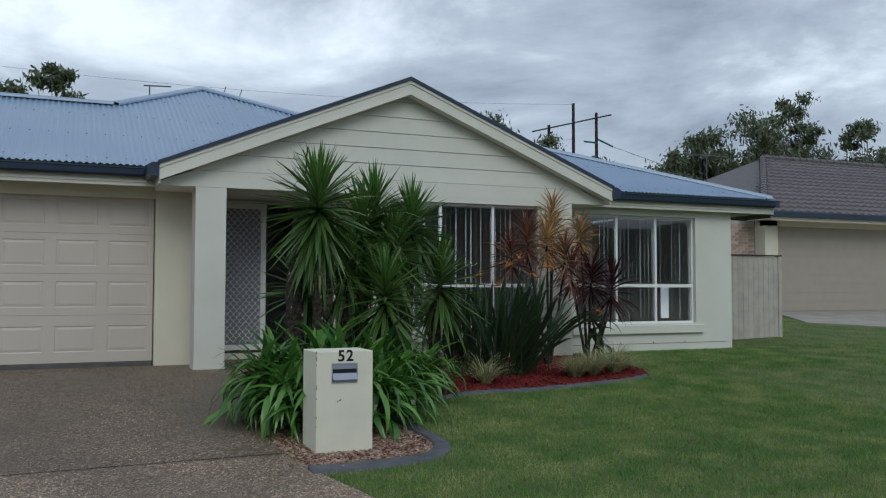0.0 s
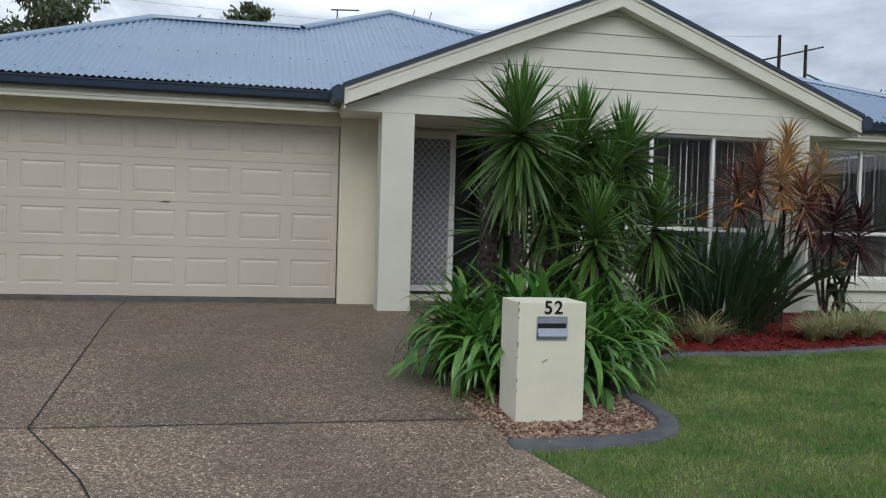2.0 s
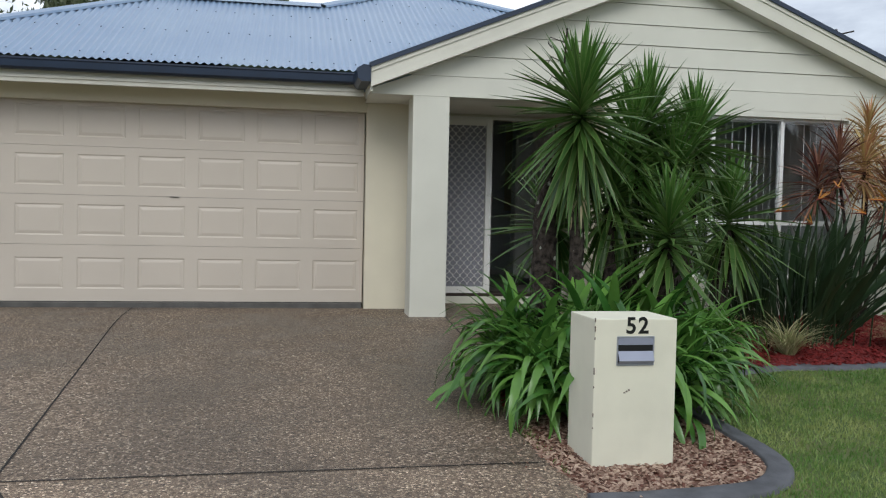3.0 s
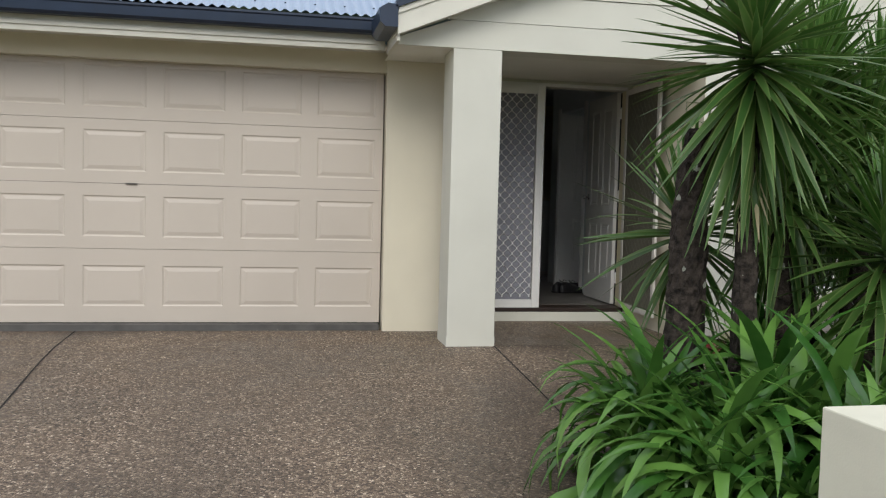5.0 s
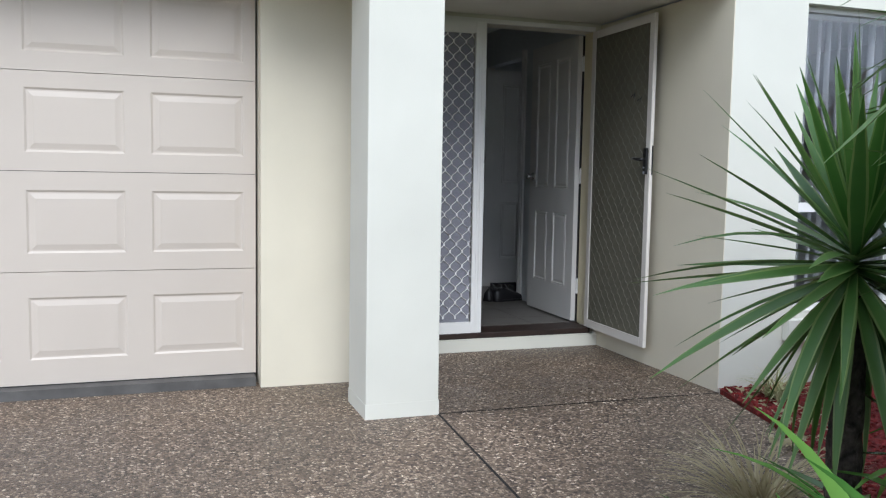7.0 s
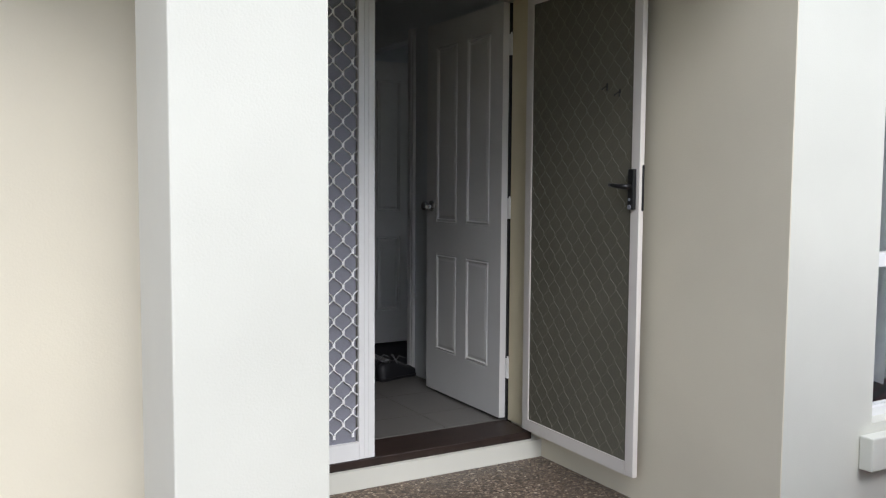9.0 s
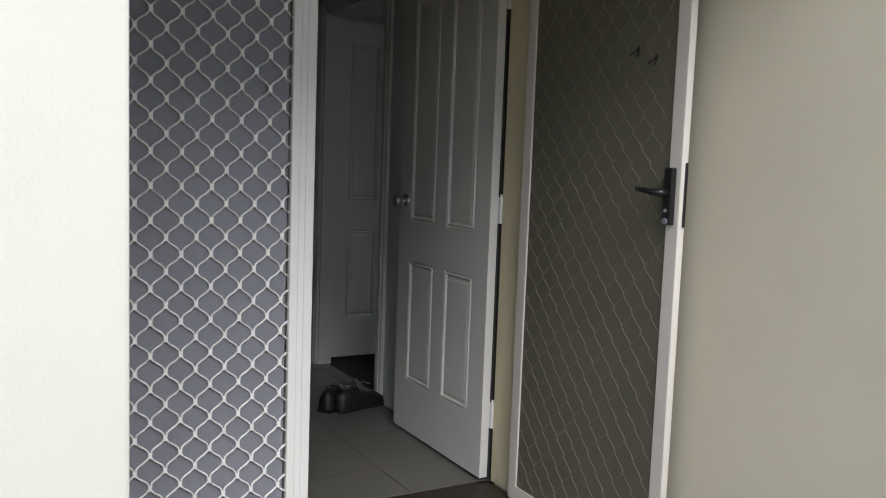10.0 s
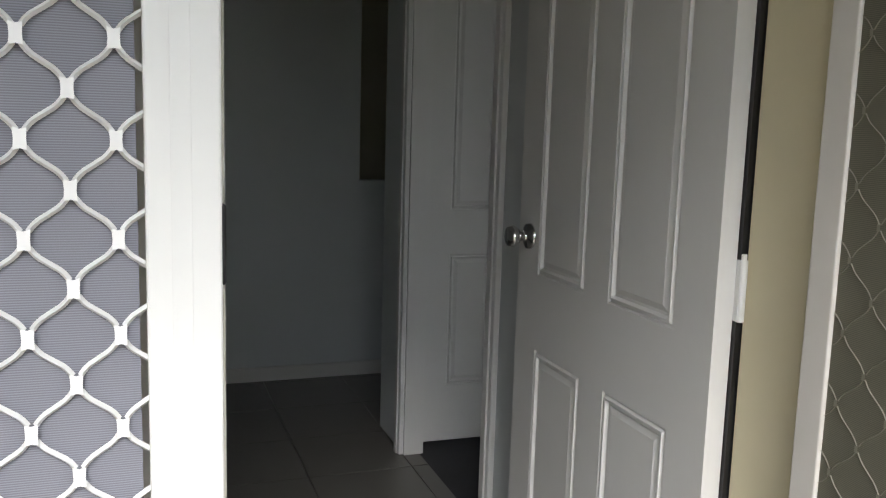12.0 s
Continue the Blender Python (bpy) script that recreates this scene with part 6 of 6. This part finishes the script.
for k in range(22):
    t0, t1 = k / 22, (k + 1) / 22
    a = Vector((-1.0, -0.5, 2.84)).lerp(Vector(RP), t0)
    b = Vector((-1.0, -0.5, 2.84)).lerp(Vector(RP), t1)
    bm = bmesh.new()
    tube(bm, [a, b + (b - a) * 0.1], [0.13, 0.105], 8)
    part("ridge_tile", bm, ROOFTILE, nroof)
for k in range(20):
    bm = bmesh.new()
    tube(bm, [(RP[0] + k * 0.33, RP[1], RP[2] + 0.03), (RP[0] + k * 0.33 + 0.36, RP[1], RP[2] + 0.03)], [0.13, 0.105], 8)
    part("ridge_tile", bm, ROOFTILE, nroof)
bm = bmesh.new()
prism(bm, [(16.6, 8.2), (14.2, 4.6), (15.5, 2.2), (22, -1.0), (30, -2), (30, 8.2)], lambda x, y: ground_z(x, y) - 0.02, lambda x, y: ground_z(x, y) + 0.03)
tagged(mesh_ob("neighbour_driveway", bm, PALECONCRETE), "grey concrete driveway of the neighbouring house", "driveway", kind="structure")

tv = thing("tv_antenna", "thin television antenna on a mast above the grey tiled roof", "antenna", (17.1, 11.5, 4.35))
for nm, pts, rr in (("mast", [(0, 0, -0.3), (0, 0, 0.95)], 0.02), ("boom", [(-0.75, 0, 0.9), (0.9, 0, 0.92)], 0.02), ("element", [(-0.35, -0.3, 0.9), (-0.35, 0.3, 0.9)], 0.01), ("element", [(0.2, -0.4, 0.9), (0.2, 0.4, 0.9)], 0.01), ("element", [(0.0, 0, 0.82), (0.12, 0, 1.08)], 0.012)):
    bm = bmesh.new()
    tube(bm, pts, rr, 6)
    part(nm, bm, WIRE, tv)

# wooded rise across the street, which the windows mirror
bm = bmesh.new()
r = random.Random(9)
last = None
for i in range(61):
    xx = -150 + 5 * i
    h = 9 + 4 * math.sin(i * 0.37) + 2.5 * math.sin(i * 1.3 + 1) + r.uniform(-0.8, 0.8)
    row = [bm.verts.new((xx, -70 - y_, z_)) for y_, z_ in ((0, -3), (2, h * 0.7), (8, h), (30, h * 0.8), (34, -3))]
    if last:
        for k in range(4):
            bm.faces.new((last[k], last[k + 1], row[k + 1], row[k]))
    last = row
tagged(mesh_ob("wooded_hill", bm, HILL), "dark wooded hill across the street", "hill", kind="structure")
